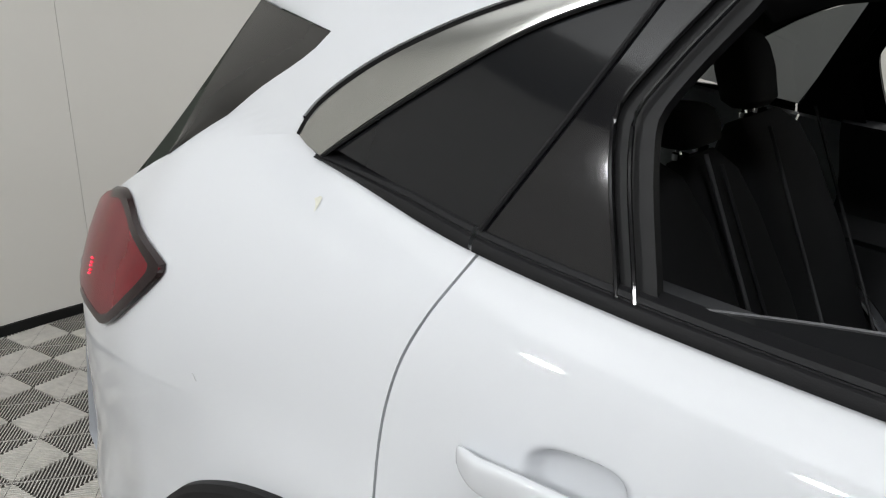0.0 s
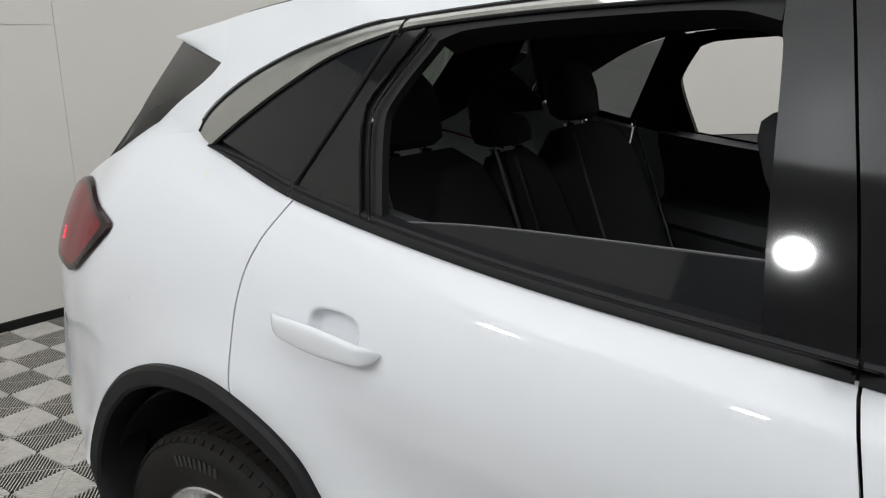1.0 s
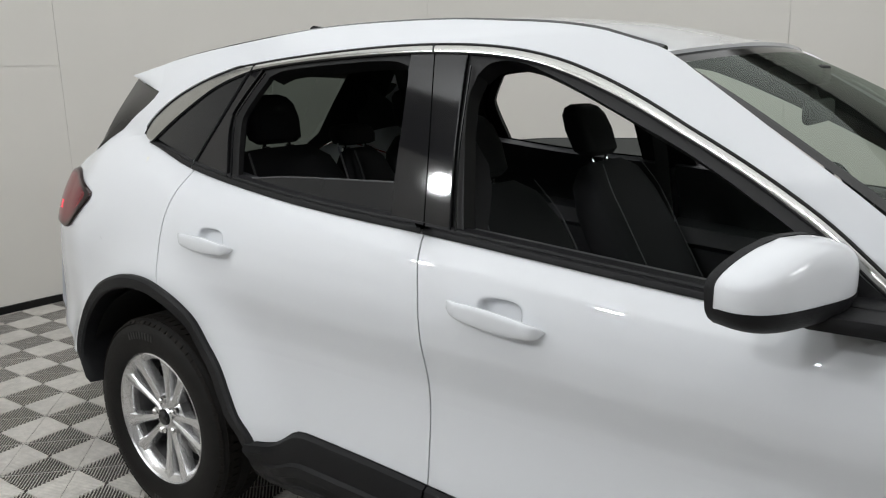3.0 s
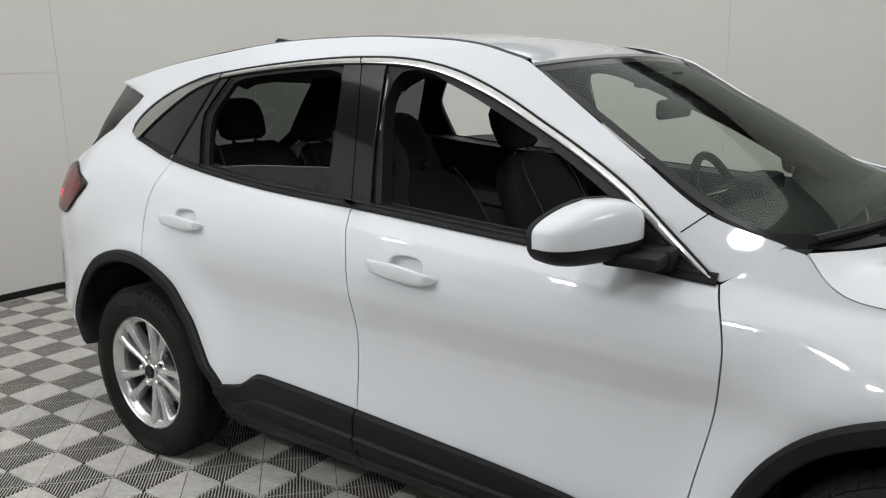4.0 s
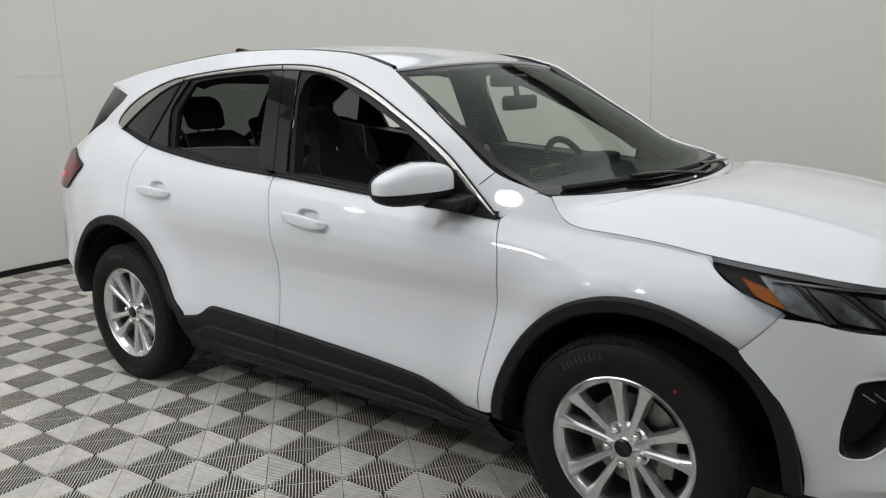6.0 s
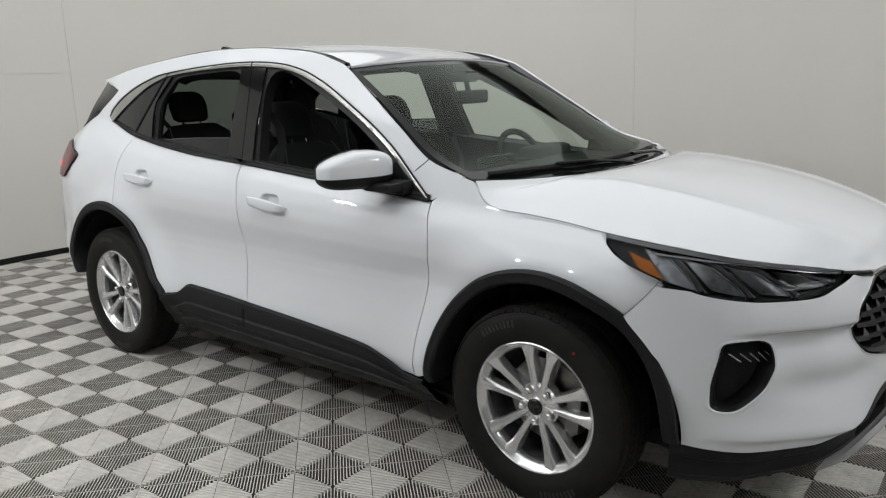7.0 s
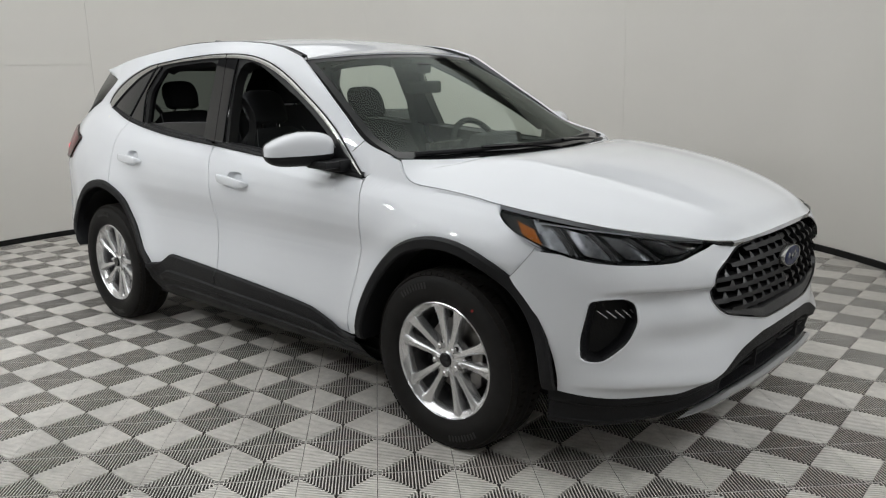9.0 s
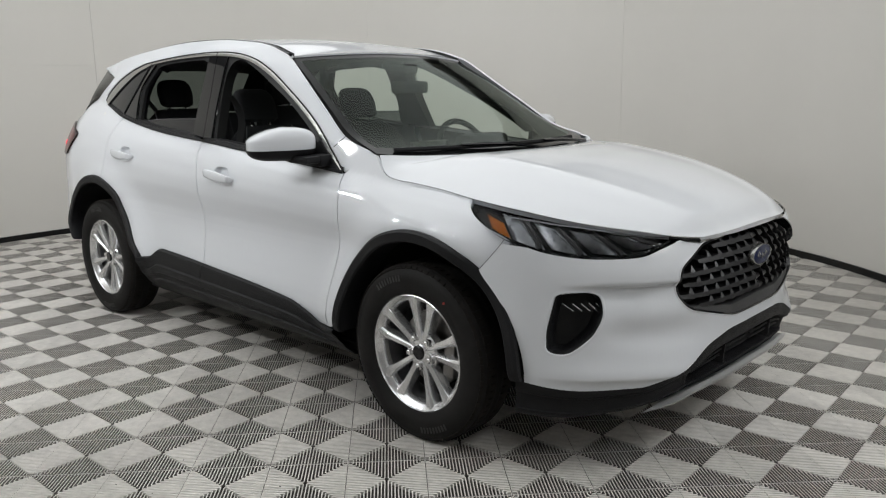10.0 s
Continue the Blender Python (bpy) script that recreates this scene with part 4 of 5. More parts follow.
for dx, dz, w in ((-0.03, 0.004, 0.022), (0.0, -0.004, 0.02), (0.03, 0.003, 0.02)):
    tube(bm, [nose_yz(dx - w / 2, 0.738 + dz - 0.008, 0.012), nose_yz(dx, 0.738 + dz + 0.010, 0.012), nose_yz(dx + w / 2, 0.738 + dz - 0.004, 0.012)], 0.003, 6)
part("badge_mark", bm, SATIN, badge)

# fog pockets in the corners
for s in (-1, 1):
    f_out = [(a if s < 0 else -a, c) for a, c in FOG]
    rim = ring_on_nose(f_out, [(0.001, -0.001), (-0.004, -0.006), (-0.008, -0.025), (-0.014, -0.075)], 90)
    part("pocket_lip", ring_on_nose(f_out, [(0.008, -0.0015), (0.005, 0.0008), (0.001, 0.0004), (-0.001, -0.003), (-0.002, -0.010)], 90), PAINT, bumper)
    pocket = part("fog_pocket", rim, PLASTIC, bumper, "black corner air pocket with ribs")
    bm = bmesh.new()
    net_mesh([[nose_yz(y, z, -0.07) for y in [s * (0.69 + 0.16 * k / 10) for k in range(11)]] for z in (0.45, 0.58, 0.72)], bm)
    part("pocket_back", bm, DARK, pocket)
    for k in range(5):
        bm = bmesh.new()
        y0 = s * (0.80 - 0.018 * k)
        tube(bm, [nose_yz(y0, 0.650, -0.02), nose_yz(y0 - s * 0.02, 0.625, -0.02)], 0.0026, 6)
        part("pocket_rib", bm, LENSGREY, pocket)

# headlights
for s in (-1, 1):
    flip = lambda p: Vector((p.x, p.y * -s, p.z))
    rows = []
    for j in range(9):
        v = j / 8
        rows.append([flip(lamp_bot[i].lerp(lamp_top[i], v) + Vector((0.012, -0.012, 0)) * (0.35 + 0.65 * math.sin(math.pi * v)) * min(1, i / 6, (39 - i) / 4)) for i in range(40)])
    lens = part("headlight", net_mesh(rows), CLEARLENS, car, "slim headlight behind a clear lens")
    # dark housing behind
    back = [[p + Vector((-0.05, -0.045 * s, 0.0)) for p in row] for row in rows]
    back = [rows[0]] + back + [rows[-1]]
    part("lamp_housing", net_mesh(back), FRIT, lens, "black headlight housing")
    # amber side reflector
    def inner(u, v, d=0.025):
        f = u * 39
        i = min(int(f), 38)
        w = f - i
        a = lamp_bot[i].lerp(lamp_bot[i + 1], w)
        c = lamp_top[i].lerp(lamp_top[i + 1], w)
        p = a.lerp(c, v)
        return flip(p + Vector((-d * 0.8, d * 0.7, 0)))
    bm = bmesh.new()
    net_mesh([[inner(u0_ + 0.10 * q, v, 0.010) for q in (0, 0.25, 0.5, 0.75, 1.0)] for u0_, v in ((0.225, 0.10), (0.195, 0.24), (0.160, 0.42))], bm)
    part("amber_reflector", bm, AMBER, lens, "amber side reflector")
    # bright upper strip and the stepped reflectors
    bm = bmesh.new()
    vv = lambda w: 0.66 + 0.20 * math.sin(math.pi * w)
    net_mesh([[inner(0.24 + 0.72 * k / 30, vv(k / 30) + dv, dd) for k in range(31)] for dv, dd in ((-0.026, 0.012), (-0.020, 0.005), (0.020, 0.005), (0.026, 0.012))], bm)
    part("light_strip", bm, LENSGREY, lens, "bright strip along the lamp")
    for k in range(4):
        u0 = 0.30 + 0.155 * k
        bm = bmesh.new()
        net_mesh([[inner(u0 + 0.12 * a + 0.05 - 0.11 * bq, 0.06 + 0.62 * bq, 0.012 + 0.035 * (1 - a) ** 2) for a in (0, 0.25, 0.5, 0.75, 1.0)] for bq in (0, 0.33, 0.66, 1)], bm)
        part("reflector_cell", bm, CELLGREY, lens)
        bm = bmesh.new()
        tube(bm, [inner(u0 + 0.150 - 0.12 * q ** 1.4, 0.04 + 0.66 * q, 0.008 + 0.012 * q) for q in (0, 0.2, 0.4, 0.6, 0.8, 1)], 0.009, 6)
        part("cell_divider", bm, BASEMAT, lens)
        bm = bmesh.new()
        tube(bm, [inner(u0 + 0.133 - 0.12 * q ** 1.4, 0.06 + 0.60 * q, 0.006 + 0.008 * q) for q in (0, 0.2, 0.4, 0.6, 0.8, 1)], 0.0016, 6)
        part("cell_edge", bm, LENSGREY, lens)

# ---------------------------------------------------------------- wheels


def wheel(hx, side):
    w = new("wheel")
    w.parent = car
    w.matrix_parent_inverse = car.matrix_basis.inverted()
    w.matrix_basis = pose(hx, side * 0.778, 0.352, 0, 24 if hx < 1 else 6, 0 if side < 0 else 180)
    return w


RAISED = mat("raised_rubber", (0.020, 0.0195, 0.019), 0.5)


def wheel_parts():
    """Meshes in the wheel's own space: it faces -y, its middle at 0."""
    made = []
    R = 0.354
    # tyre: shoulders, sidewall, tread with grooves
    b = bmesh.new()
    prof = [(0.228, -0.070), (0.236, -0.088), (0.255, -0.099), (0.285, -0.104), (0.312, -0.101), (0.330, -0.094), (0.342, -0.084), (0.349, -0.074)]
    for g0 in (-0.062, -0.026, 0.010, 0.046):
        prof += [(R - 0.001, g0 - 0.0), (R, g0 + 0.004), (R, g0 + 0.012), (R - 0.008, g0 + 0.014), (R - 0.008, g0 + 0.020)]
    prof += [(R - 0.001, 0.068), (0.349, 0.076), (0.342, 0.086), (0.312, 0.101), (0.285, 0.104), (0.255, 0.099), (0.228, 0.075)]
    lathe(b, prof, 96)
    made.append(("tyre", b, TYRE, "black road tyre with a grooved tread", None))
    b = bmesh.new()
    for k in range(72):
        a = 2 * math.pi * k / 72
        for sg in (-1, 1):
            m = Matrix.Rotation(-a, 4, "Y") @ Matrix.Translation((0.3315, sg * 0.0785, 0)) @ Matrix.Rotation(radians(-sg * 48), 4, "Z")
            box(b, 0, 0, 0, 0.012, 0.030, 0.0245, m)
            box(b, 0, 0, 0, 0.012, 0.050, 0.0245, Matrix.Rotation(-a - 0.02, 4, "Y") @ Matrix.Translation((0.3482, sg * 0.044, 0)))
    made.append(("tread_block", b, TREAD, "dusty brown black tread blocks", "tyre"))
    # unreadable raised writing on the sidewall, as plain bars
    for a0, n in ((108, 9), (285, 9)):
        b = bmesh.new()
        for k in range(n):
            a = radians(a0 + k * 3.2)
            box(b, 0, 0, 0, 0.024, 0.0016, 0.009, Matrix.Rotation(-a, 4, "Y") @ Matrix.Translation((0.300, -0.1035, 0)))
        made.append(("sidewall_marking", b, RAISED, "raised black marking bars on the tyre wall", "tyre"))
    # rim barrel
    b = bmesh.new()
    lathe(b, [(0.232, -0.074), (0.236, -0.084), (0.2300, -0.088), (0.2255, -0.080), (0.216, -0.060), (0.205, -0.02), (0.200, 0.05), (0.222, 0.075), (0.230, 0.08)], 72)
    made.append(("rim", b, ALLOY, "silver ten spoke alloy rim", None))
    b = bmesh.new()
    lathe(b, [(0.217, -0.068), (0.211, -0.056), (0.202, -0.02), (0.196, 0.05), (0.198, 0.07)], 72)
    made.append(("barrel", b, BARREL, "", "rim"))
    b = bmesh.new()
    lathe(b, [(0.2265, -0.082), (0.2120, -0.070), (0.2060, -0.062), (0.2045, -0.050), (0.2060, -0.030)], 72)
    made.append(("rim_ring", b, ALLOY, "", "rim"))
    # spokes in five pairs: a flat outer facet, a ridge and a steep facet towards the slot
    for k in range(5):
        for sgn in (-1, 1):
            b = bmesh.new()
            a_out = radians(sgn * 13.2)
            p0 = Vector((0.030, 0, sgn * 0.0080))
            p1 = Vector((0.2265 * math.cos(a_out), 0, 0.2265 * math.sin(a_out)))
            tng = Vector((-(p1 - p0).z, 0, (p1 - p0).x)).normalized() * sgn
            rows = []
            for i in range(11):
                v = i / 10
                wd = 0.0108 + 0.0072 * v + 0.0125 * max(0, (v - 0.66) / 0.34) ** 1.7
                c = p0.lerp(p1, v) + Vector((0, -0.058 - 0.020 * v ** 1.6, 0))
                deep = 0.050 - 0.012 * v
                sec = ((-1.02, deep), (-0.98, 0.008), (-0.88, 0.0045), (-0.42, -0.0015), (-0.30, -0.0015), (0.30, 0.0025), (0.86, 0.0040), (0.97, 0.0075), (1.12, deep))
                rows.append([c + tng * wd * a + Vector((0, d, 0)) for a, d in sec])
            net_mesh(rows, b)
            bmesh.ops.transform(b, matrix=Matrix.Rotation(-radians(72 * k + 90), 4, "Y"), verts=b.verts)
            made.append(("spoke", b, ALLOY, "", "rim"))
    b = bmesh.new()
    lathe(b, [(0.001, -0.064), (0.028, -0.064), (0.034, -0.058), (0.070, -0.052), (0.079, -0.042), (0.083, -0.01)], 48)
    made.append(("hub", b, ALLOY, "", "rim"))
    b = bmesh.new()
    lathe(b, [(0.001, -0.074), (0.024, -0.073), (0.0285, -0.069), (0.0285, -0.058)], 32)
    made.append(("centre_cap", b, GLOSSBLACK, "black centre cap", "rim"))
    for k in range(5):
        b = bmesh.new()
        a = radians(72 * k + 54)
        m = Matrix.Translation((0.0575 * math.cos(a), -0.060, 0.0575 * math.sin(a)))
        lathe(b, [(0.001, -0.012), (0.008, -0.012), (0.0115, -0.008), (0.0115, 0.010)], 6, m)
        lathe(b, [(0.0115, 0.004), (0.0155, 0.002), (0.0165, 0.012)], 16, m)
        made.append(("wheel_nut", b, CHROME, "", "rim"))
    b = bmesh.new()
    lathe(b, [(0.001, 0.012), (0.150, 0.012), (0.152, 0.016), (0.152, 0.034), (0.001, 0.034)], 48)
    made.append(("brake_disc", b, DISC, "grey steel brake disc", None))
    b = bmesh.new()
    box(b, 0.125, -0.002, 0.0, 0.055, 0.060, 0.14, bevel=0.012)
    made.append(("brake_caliper", b, DISC, "grey cast brake caliper", None))
    b = bmesh.new()
    lathe(b, [(0.198, 0.03), (0.15, 0.055), (0.001, 0.06)], 40)
    made.append(("backing_plate", b, DARK, "", None))
    return made


meshes = []
for name, b, m_, lab, par in wheel_parts():
    bmesh.ops.recalc_face_normals(b, faces=b.faces)
    me = bpy.data.meshes.new(name)
    b.to_mesh(me)
    b.free()
    me.materials.append(m_)
    smooth(me, 32)
    meshes.append((name, me, lab, par))
for hx, side in ((0.0, -1), (2.711, -1), (0.0, 1), (2.711, 1)):
    w = wheel(hx, side)
    made = {}
    for name, me, lab, par in meshes:
        o = new(name, me)
        o.parent = made[par] if par else w
        if lab:
            tagged(o, lab)
        made.setdefault(name, o)
        if name in ("tread_block", "sidewall_marking"):
            tagged(o, kind="stuff")
    if hx > 1:
        bm = bmesh.new()
        lathe(bm, [(0.001, -0.1065), (0.0045, -0.1065), (0.0055, -0.103)], 12, Matrix.Translation((0.292 * math.cos(1.05), 0, 0.292 * math.sin(1.05))))
        o = part("paint_dot", bm, REDMARK)
        o.parent = made["tyre"]
        tagged(o, "small red paint dot")

# ---------------------------------------------------------------- windows, pillars and trim of the flanks
CHROME_IN = [(-0.138, 1.276), (-0.03, 1.345), (0.06, 1.398), (0.16, 1.451), (0.255, 1.484), (0.36, 1.506), (0.66, 1.522), (1.03, 1.520), (1.29, 1.491), (1.54, 1.417), (1.773, 1.310), (1.98, 1.190), (2.12, 1.085), (2.222, 1.020)]
QG_DIV = [(0.160, 1.228), (0.242, 1.368), (0.312, 1.495)]
FRAME_L = [(0.340, 1.190), (0.290, 1.362), (0.318, 1.42), (0.378, 1.502)]
OPEN_L = [(0.382, 1.184), (0.334, 1.355), (0.352, 1.40), (0.410, 1.482)]
OPEN_R = [(1.016, 1.128), (1.000, 1.211), (0.962, 1.455), (0.950, 1.495)]
B_UP = [(1.128, 1.093), (1.083, 1.30), (1.024, 1.532)]
FF_L = [(1.203, 1.118), (1.160, 1.32), (1.132, 1.505)]
FO_L = [(1.236, 1.115), (1.196, 1.26), (1.160, 1.41), (1.172, 1.462)]


def quad(name, b, r, t, l, material, parent_pair, off=0.002, thick=0.03, label="", n=24, m=24):
    b, t, l, r = s2(b, n), s2(t, n), s2(l, m), s2(r, m)
    l[0], l[-1], r[0], r[-1] = b[0], t[0], b[-1], t[-1]
    bm = sheet(side_net(b, r, t, l, off), thick) if thick else net_mesh(side_net(b, r, t, l, off))
    b2 = mirrored(bm)
    return part(name, bm, material, parent_pair[0], label, 35, recalc=False), part(name, b2, material, parent_pair[1], label, 35, recalc=False)


def up(x, d=0.0):
    return (x, belt_z(x) + d)


cars = (car, car)
c_in = cur(CHROME_IN)
# bright strip over the windows
t = s2(DLO, 120)
b = s2(CHROME_IN, 120)
rows = []
for v, off in ((0.0, -0.004), (0.06, 0.006), (0.5, 0.009), (0.94, 0.006), (1.0, -0.004)):
    rows.append([on_side(b[i].lerp(t[i], v), off) for i in range(120)])
side_pair("window_strip", net_mesh(rows), SATIN, car, "satin silver strip along the window tops")
# dark gaps above and below the strip
for line, off, r_ in ((DLO, 0.0045, 0.0042), (CHROME_IN, 0.0045, 0.0032)):
    bm = bmesh.new()
    tube(bm, [on_side(p, off) for p in s2(line, 100)], r_, 5)
    side_pair("strip_gap", bm, RUBBER, car)
bm = bmesh.new()
tube(bm, [on_side(p, 0.006) for p in s2(QG_DIV, 30)], 0.0035, 6)
side_pair("quarter_divider", bm, PLASTIC, car, "thin black divider beside the quarter glass")
# small marks on the paint of the rear quarter
bm = bmesh.new()
bm.faces.new([bm.verts.new(on_side((-0.109 + 0.7 * dx, 1.221 + 0.7 * dz), 0.0012)) for dx, dz in ((-0.010, 0.008), (0.004, 0.014), (0.010, 0.011), (0.009, -0.006), (0.005, -0.014), (0.002, -0.004), (-0.003, 0.003))])
part("paint_residue", bm, YELLOWED, car, "small yellowed residue on the paint")
bm = bmesh.new()
tube(bm, [on_side((-0.285 + 0.004 * k, 0.957 - 0.003 * k + 0.002 * (k == 1)), 0.0004) for k in range(4)], 0.0009, 4)
part("paint_scuff", bm, GREYSCUFF, car, "tiny grey scuff on the paint")
# thin gaps in the strip at the doors
for p0, p1 in (((0.318, 1.492), (0.335, 1.524)), ((1.025, 1.518), (1.020, 1.540))):
    bm = bmesh.new()
    tube(bm, [on_side(p0, 0.0085), on_side(p1, 0.0085)], 0.002, 4)
    side_pair("strip_joint", bm, GLOSSBLACK, car)
# belt moulding
for x0, x1, par in ((-0.15, 0.150, cars), (0.155, 1.122, rear_doors), (1.127, 2.235, front_doors)):
    rows = []
    for d, off in ((-0.004, -0.004), (-0.002, 0.007), (0.004, 0.010), (0.012, 0.009), (0.014, 0.005), (0.016, 0.005), (0.018, 0.008), (0.023, 0.006), (0.026, -0.02)):
        rows.append([on_side(up(x0 + (x1 - x0) * k / 50, d * (1.0 if x0 > 0 else min(1, 0.2 + (k / 50) * 1.2))), off) for k in range(51)])
    bm = net_mesh(rows)
    b2 = mirrored(bm)
    part("belt_moulding", bm, PLASTIC, par[0], "black rubber moulding under the windows")
    part("belt_moulding", b2, PLASTIC, par[1], "black rubber moulding under the windows")
# quarter glass, pillar covers, seals
near_far = quad("quarter_glass", [up(-0.115, 0.02), (0.02, 1.257), up(0.160, 0.022)], QG_DIV, [(-0.12, 1.284), (-0.03, 1.343), (0.06, 1.396), (0.16, 1.449), (0.312, 1.495)], [up(-0.115, 0.02), (-0.12, 1.284)], PRIVACY, cars, 0.0, 0, "dark privacy glass of the rear quarter window")
near_far[0].data.materials[0] = OPAQUEGLASS
quad("pillar_cover", [(0.164, 1.226), up(0.340, 0.022)], FRAME_L, [(0.316, 1.496), (0.378, 1.502)], QG_DIV, GLOSSBLACK, rear_doors, 0.003, 0.03, "gloss black pillar cover")
quad("door_seal", [up(0.340, 0.02), up(0.382, 0.02)], OPEN_L, [(0.378, 1.502), (0.410, 1.485)], FRAME_L, RUBBER, rear_doors, -0.004, 0.018)
quad("window_header", [(0.405, 1.480), (0.46, 1.497), (0.73, 1.508), (0.89, 1.506), (0.950, 1.490)], [(0.950, 1.490), (0.950, 1.523)], [(0.378, 1.503), (0.66, 1.524), (0.950, 1.523)], [(0.405, 1.480), (0.378, 1.503)], RUBBER, rear_doors, -0.003, 0.06)
quad("pillar_cover", [up(1.016, 0.016), up(1.126, 0.016)], [(p[0] - 0.002, p[1]) for p in B_UP], [(0.950, 1.523), (1.022, 1.521)], OPEN_R, GLOSSBLACK, rear_doors, 0.003, 0.05, "gloss black pillar cover")
quad("pillar_cover", [up(1.130, 0.016), up(1.203, 0.016)], FF_L, [(1.027, 1.521), (1.132, 1.512)], [(p[0] + 0.002, p[1]) for p in B_UP], GLOSSBLACK, front_doors, 0.003, 0.05, "gloss black pillar cover")
quad("door_seal", [up(1.203, 0.02), up(1.236, 0.02)], FO_L, [(1.132, 1.512), (1.172, 1.462)], FF_L, RUBBER, front_doors, -0.004, 0.05)
quad("window_header", [(1.170, 1.460), (1.20, 1.486), (1.26, 1.490), (1.36, 1.462), (1.54, 1.392), (1.73, 1.306), (1.94, 1.185), (2.02, 1.128)], [(2.02, 1.128), (2.06, 1.132)], [(1.130, 1.514), (1.29, 1.492), (1.54, 1.418), (1.773, 1.311), (1.98, 1.191), (2.06, 1.132)], [(1.170, 1.460), (1.130, 1.514)], RUBBER, front_doors, -0.003, 0.06, n=60)
quad("mirror_sail", [up(2.00, 0.02), up(2.224, 0.008)], [up(2.224, 0.008), (2.222, 1.024)], [(2.03, 1.145), (2.12, 1.082), (2.222, 1.024)], [up(2.00, 0.02), (2.03, 1.145)], PLASTIC, front_doors, 0.004, 0.04, "black plastic mirror base panel")
# bright thin lines where the seals catch the light
for pts, par in ((FRAME_L, rear_doors), ([(0.5 * (a + c), 0.5 * (b_ + d_)) for (a, b_), (c, d_) in zip(FRAME_L, OPEN_L)], rear_doors), (FF_L, front_doors), ([(0.5 * (a + c), 0.5 * (b_ + d_)) for (a, b_), (c, d_) in zip(FF_L, (FO_L[0], FO_L[1], FO_L[3]))], front_doors)):
    bm = bmesh.new()
    tube(bm, [on_side(p, 0.006) for p in s2(pts, 24)], 0.0028, 6)
    b2 = mirrored(bm)
    part("seal_lip", bm, GLOSSBLACK, par[0])
    part("seal_lip", b2, GLOSSBLACK, par[1])
# lowered rear door glass
b_, t_ = [up(0.384, -0.03), up(0.7, -0.03), up(1.018, -0.03)], [(0.395, 1.186), (0.55, 1.199), (0.70, 1.205), (1.0, 1.212)]
lowered = quad("door_glass", b_, [up(1.018, -0.03), (1.0, 1.212)], t_, [up(0.384, -0.03), (0.395, 1.186)], PRIVACY, rear_doors, -0.018, 0, "dark door glass lowered most of the way")
lowered[0].data.materials[0] = OPAQUEGLASS
bm = bmesh.new()
tube(bm, [on_side(p, -0.018) for p in s2(t_, 30)], 0.002, 4)
b2 = mirrored(bm)
part("glass_edge", bm, STITCH, rear_doors[0])
part("glass_edge", b2, STITCH, rear_doors[1])

# door handles
for x0, x1, z0, z1, par in ((0.206, 0.460, 1.010, 0.996, rear_doors), (1.246, 1.503, 0.964, 0.940, front_doors)):
    bm = bmesh.new()
    pa, pb = on_side((x0, z0), 0.0), on_side((x1, z1), 0.0)
    rows = []
    for k in range(41):
        v = k / 40
        end = min(1.0, v * 6, (1 - v) * 9)
        q = pa.lerp(pb, v) - Vector((0, 0.004 + 0.006 * math.sin(math.pi * v) + 0.022 * math.sqrt(max(end, 0)), 0))
        hh = 0.0075 + 0.0165 * math.sin(math.pi * min(1.0, 0.05 + 0.90 * v)) ** 0.65
        tip = min(1.0, v / 0.07, (1 - v) / 0.07)
        hh *= 0.22 + 0.78 * math.sqrt(1 - (1 - tip) ** 2)
        row = []
        for i in range(20):
            a = 2 * math.pi * i / 20
            sq = lambda c, e: math.copysign(abs(c) ** e, c)
            row.append(q + Vector((0, -0.0085 * min(1, 0.3 + end) * sq(math.cos(a), 0.7), hh * sq(math.sin(a), 0.62))))
        rows.append(row)
    net_mesh(rows, bm, close_u=True)
    bm.verts.ensure_lookup_table()
    bm.faces.new([bm.verts[i] for i in range(20)])
    bm.faces.new([bm.verts[40 * 20 + i] for i in range(20)])
    bmesh.ops.recalc_face_normals(bm, faces=bm.faces)
    b2 = mirrored(bm)
    part("handle", bm, PAINT, par[0], "white door handle")
    part("handle", b2, PAINT, par[1], "white door handle")

# ---------------------------------------------------------------- tail: lamps, fin panels, tailgate, spoiler
lamp_b = [(-0.885, 0.985), (-0.72, 0.972), (-0.56, 0.966)]
lamp_r = [(-0.56, 0.966), (-0.47, 1.018), (-0.388, 1.092)]
lamp_t = [(-0.80, 1.118), (-0.72, 1.148), (-0.62, 1.160), (-0.52, 1.130), (-0.388, 1.092)]
lamp_l = [(-0.885, 0.985), (-0.88, 1.05), (-0.80, 1.118)]
red = quad("tail_light", lamp_b, lamp_r, lamp_t, lamp_l, RED, cars, 0.012, 0.02, "dark red tail light", n=40, m=30)
edge = s2([(-0.74, 0.966), (-0.64, 0.962), (-0.56, 0.962), (-0.47, 1.014), (-0.393, 1.080), (-0.392, 1.096), (-0.50, 1.130), (-0.62, 1.163), (-0.70, 1.155)], 60)
rows = []
for f, o in ((-0.03, 0.004), (0.0, 0.0124), (0.06, 0.0132), (0.13, 0.0128), (0.14, 0.010)):
    rows.append([on_side(p + (Vector((-0.62, 1.065)) - p) * f, o) for p in edge])
bm = net_mesh(rows)
b2 = mirrored(bm)
part("lamp_border", bm, SMOKED, red[0], "smoked black border of the tail light")
part("lamp_border", b2, SMOKED, red[1], "smoked black border of the tail light")
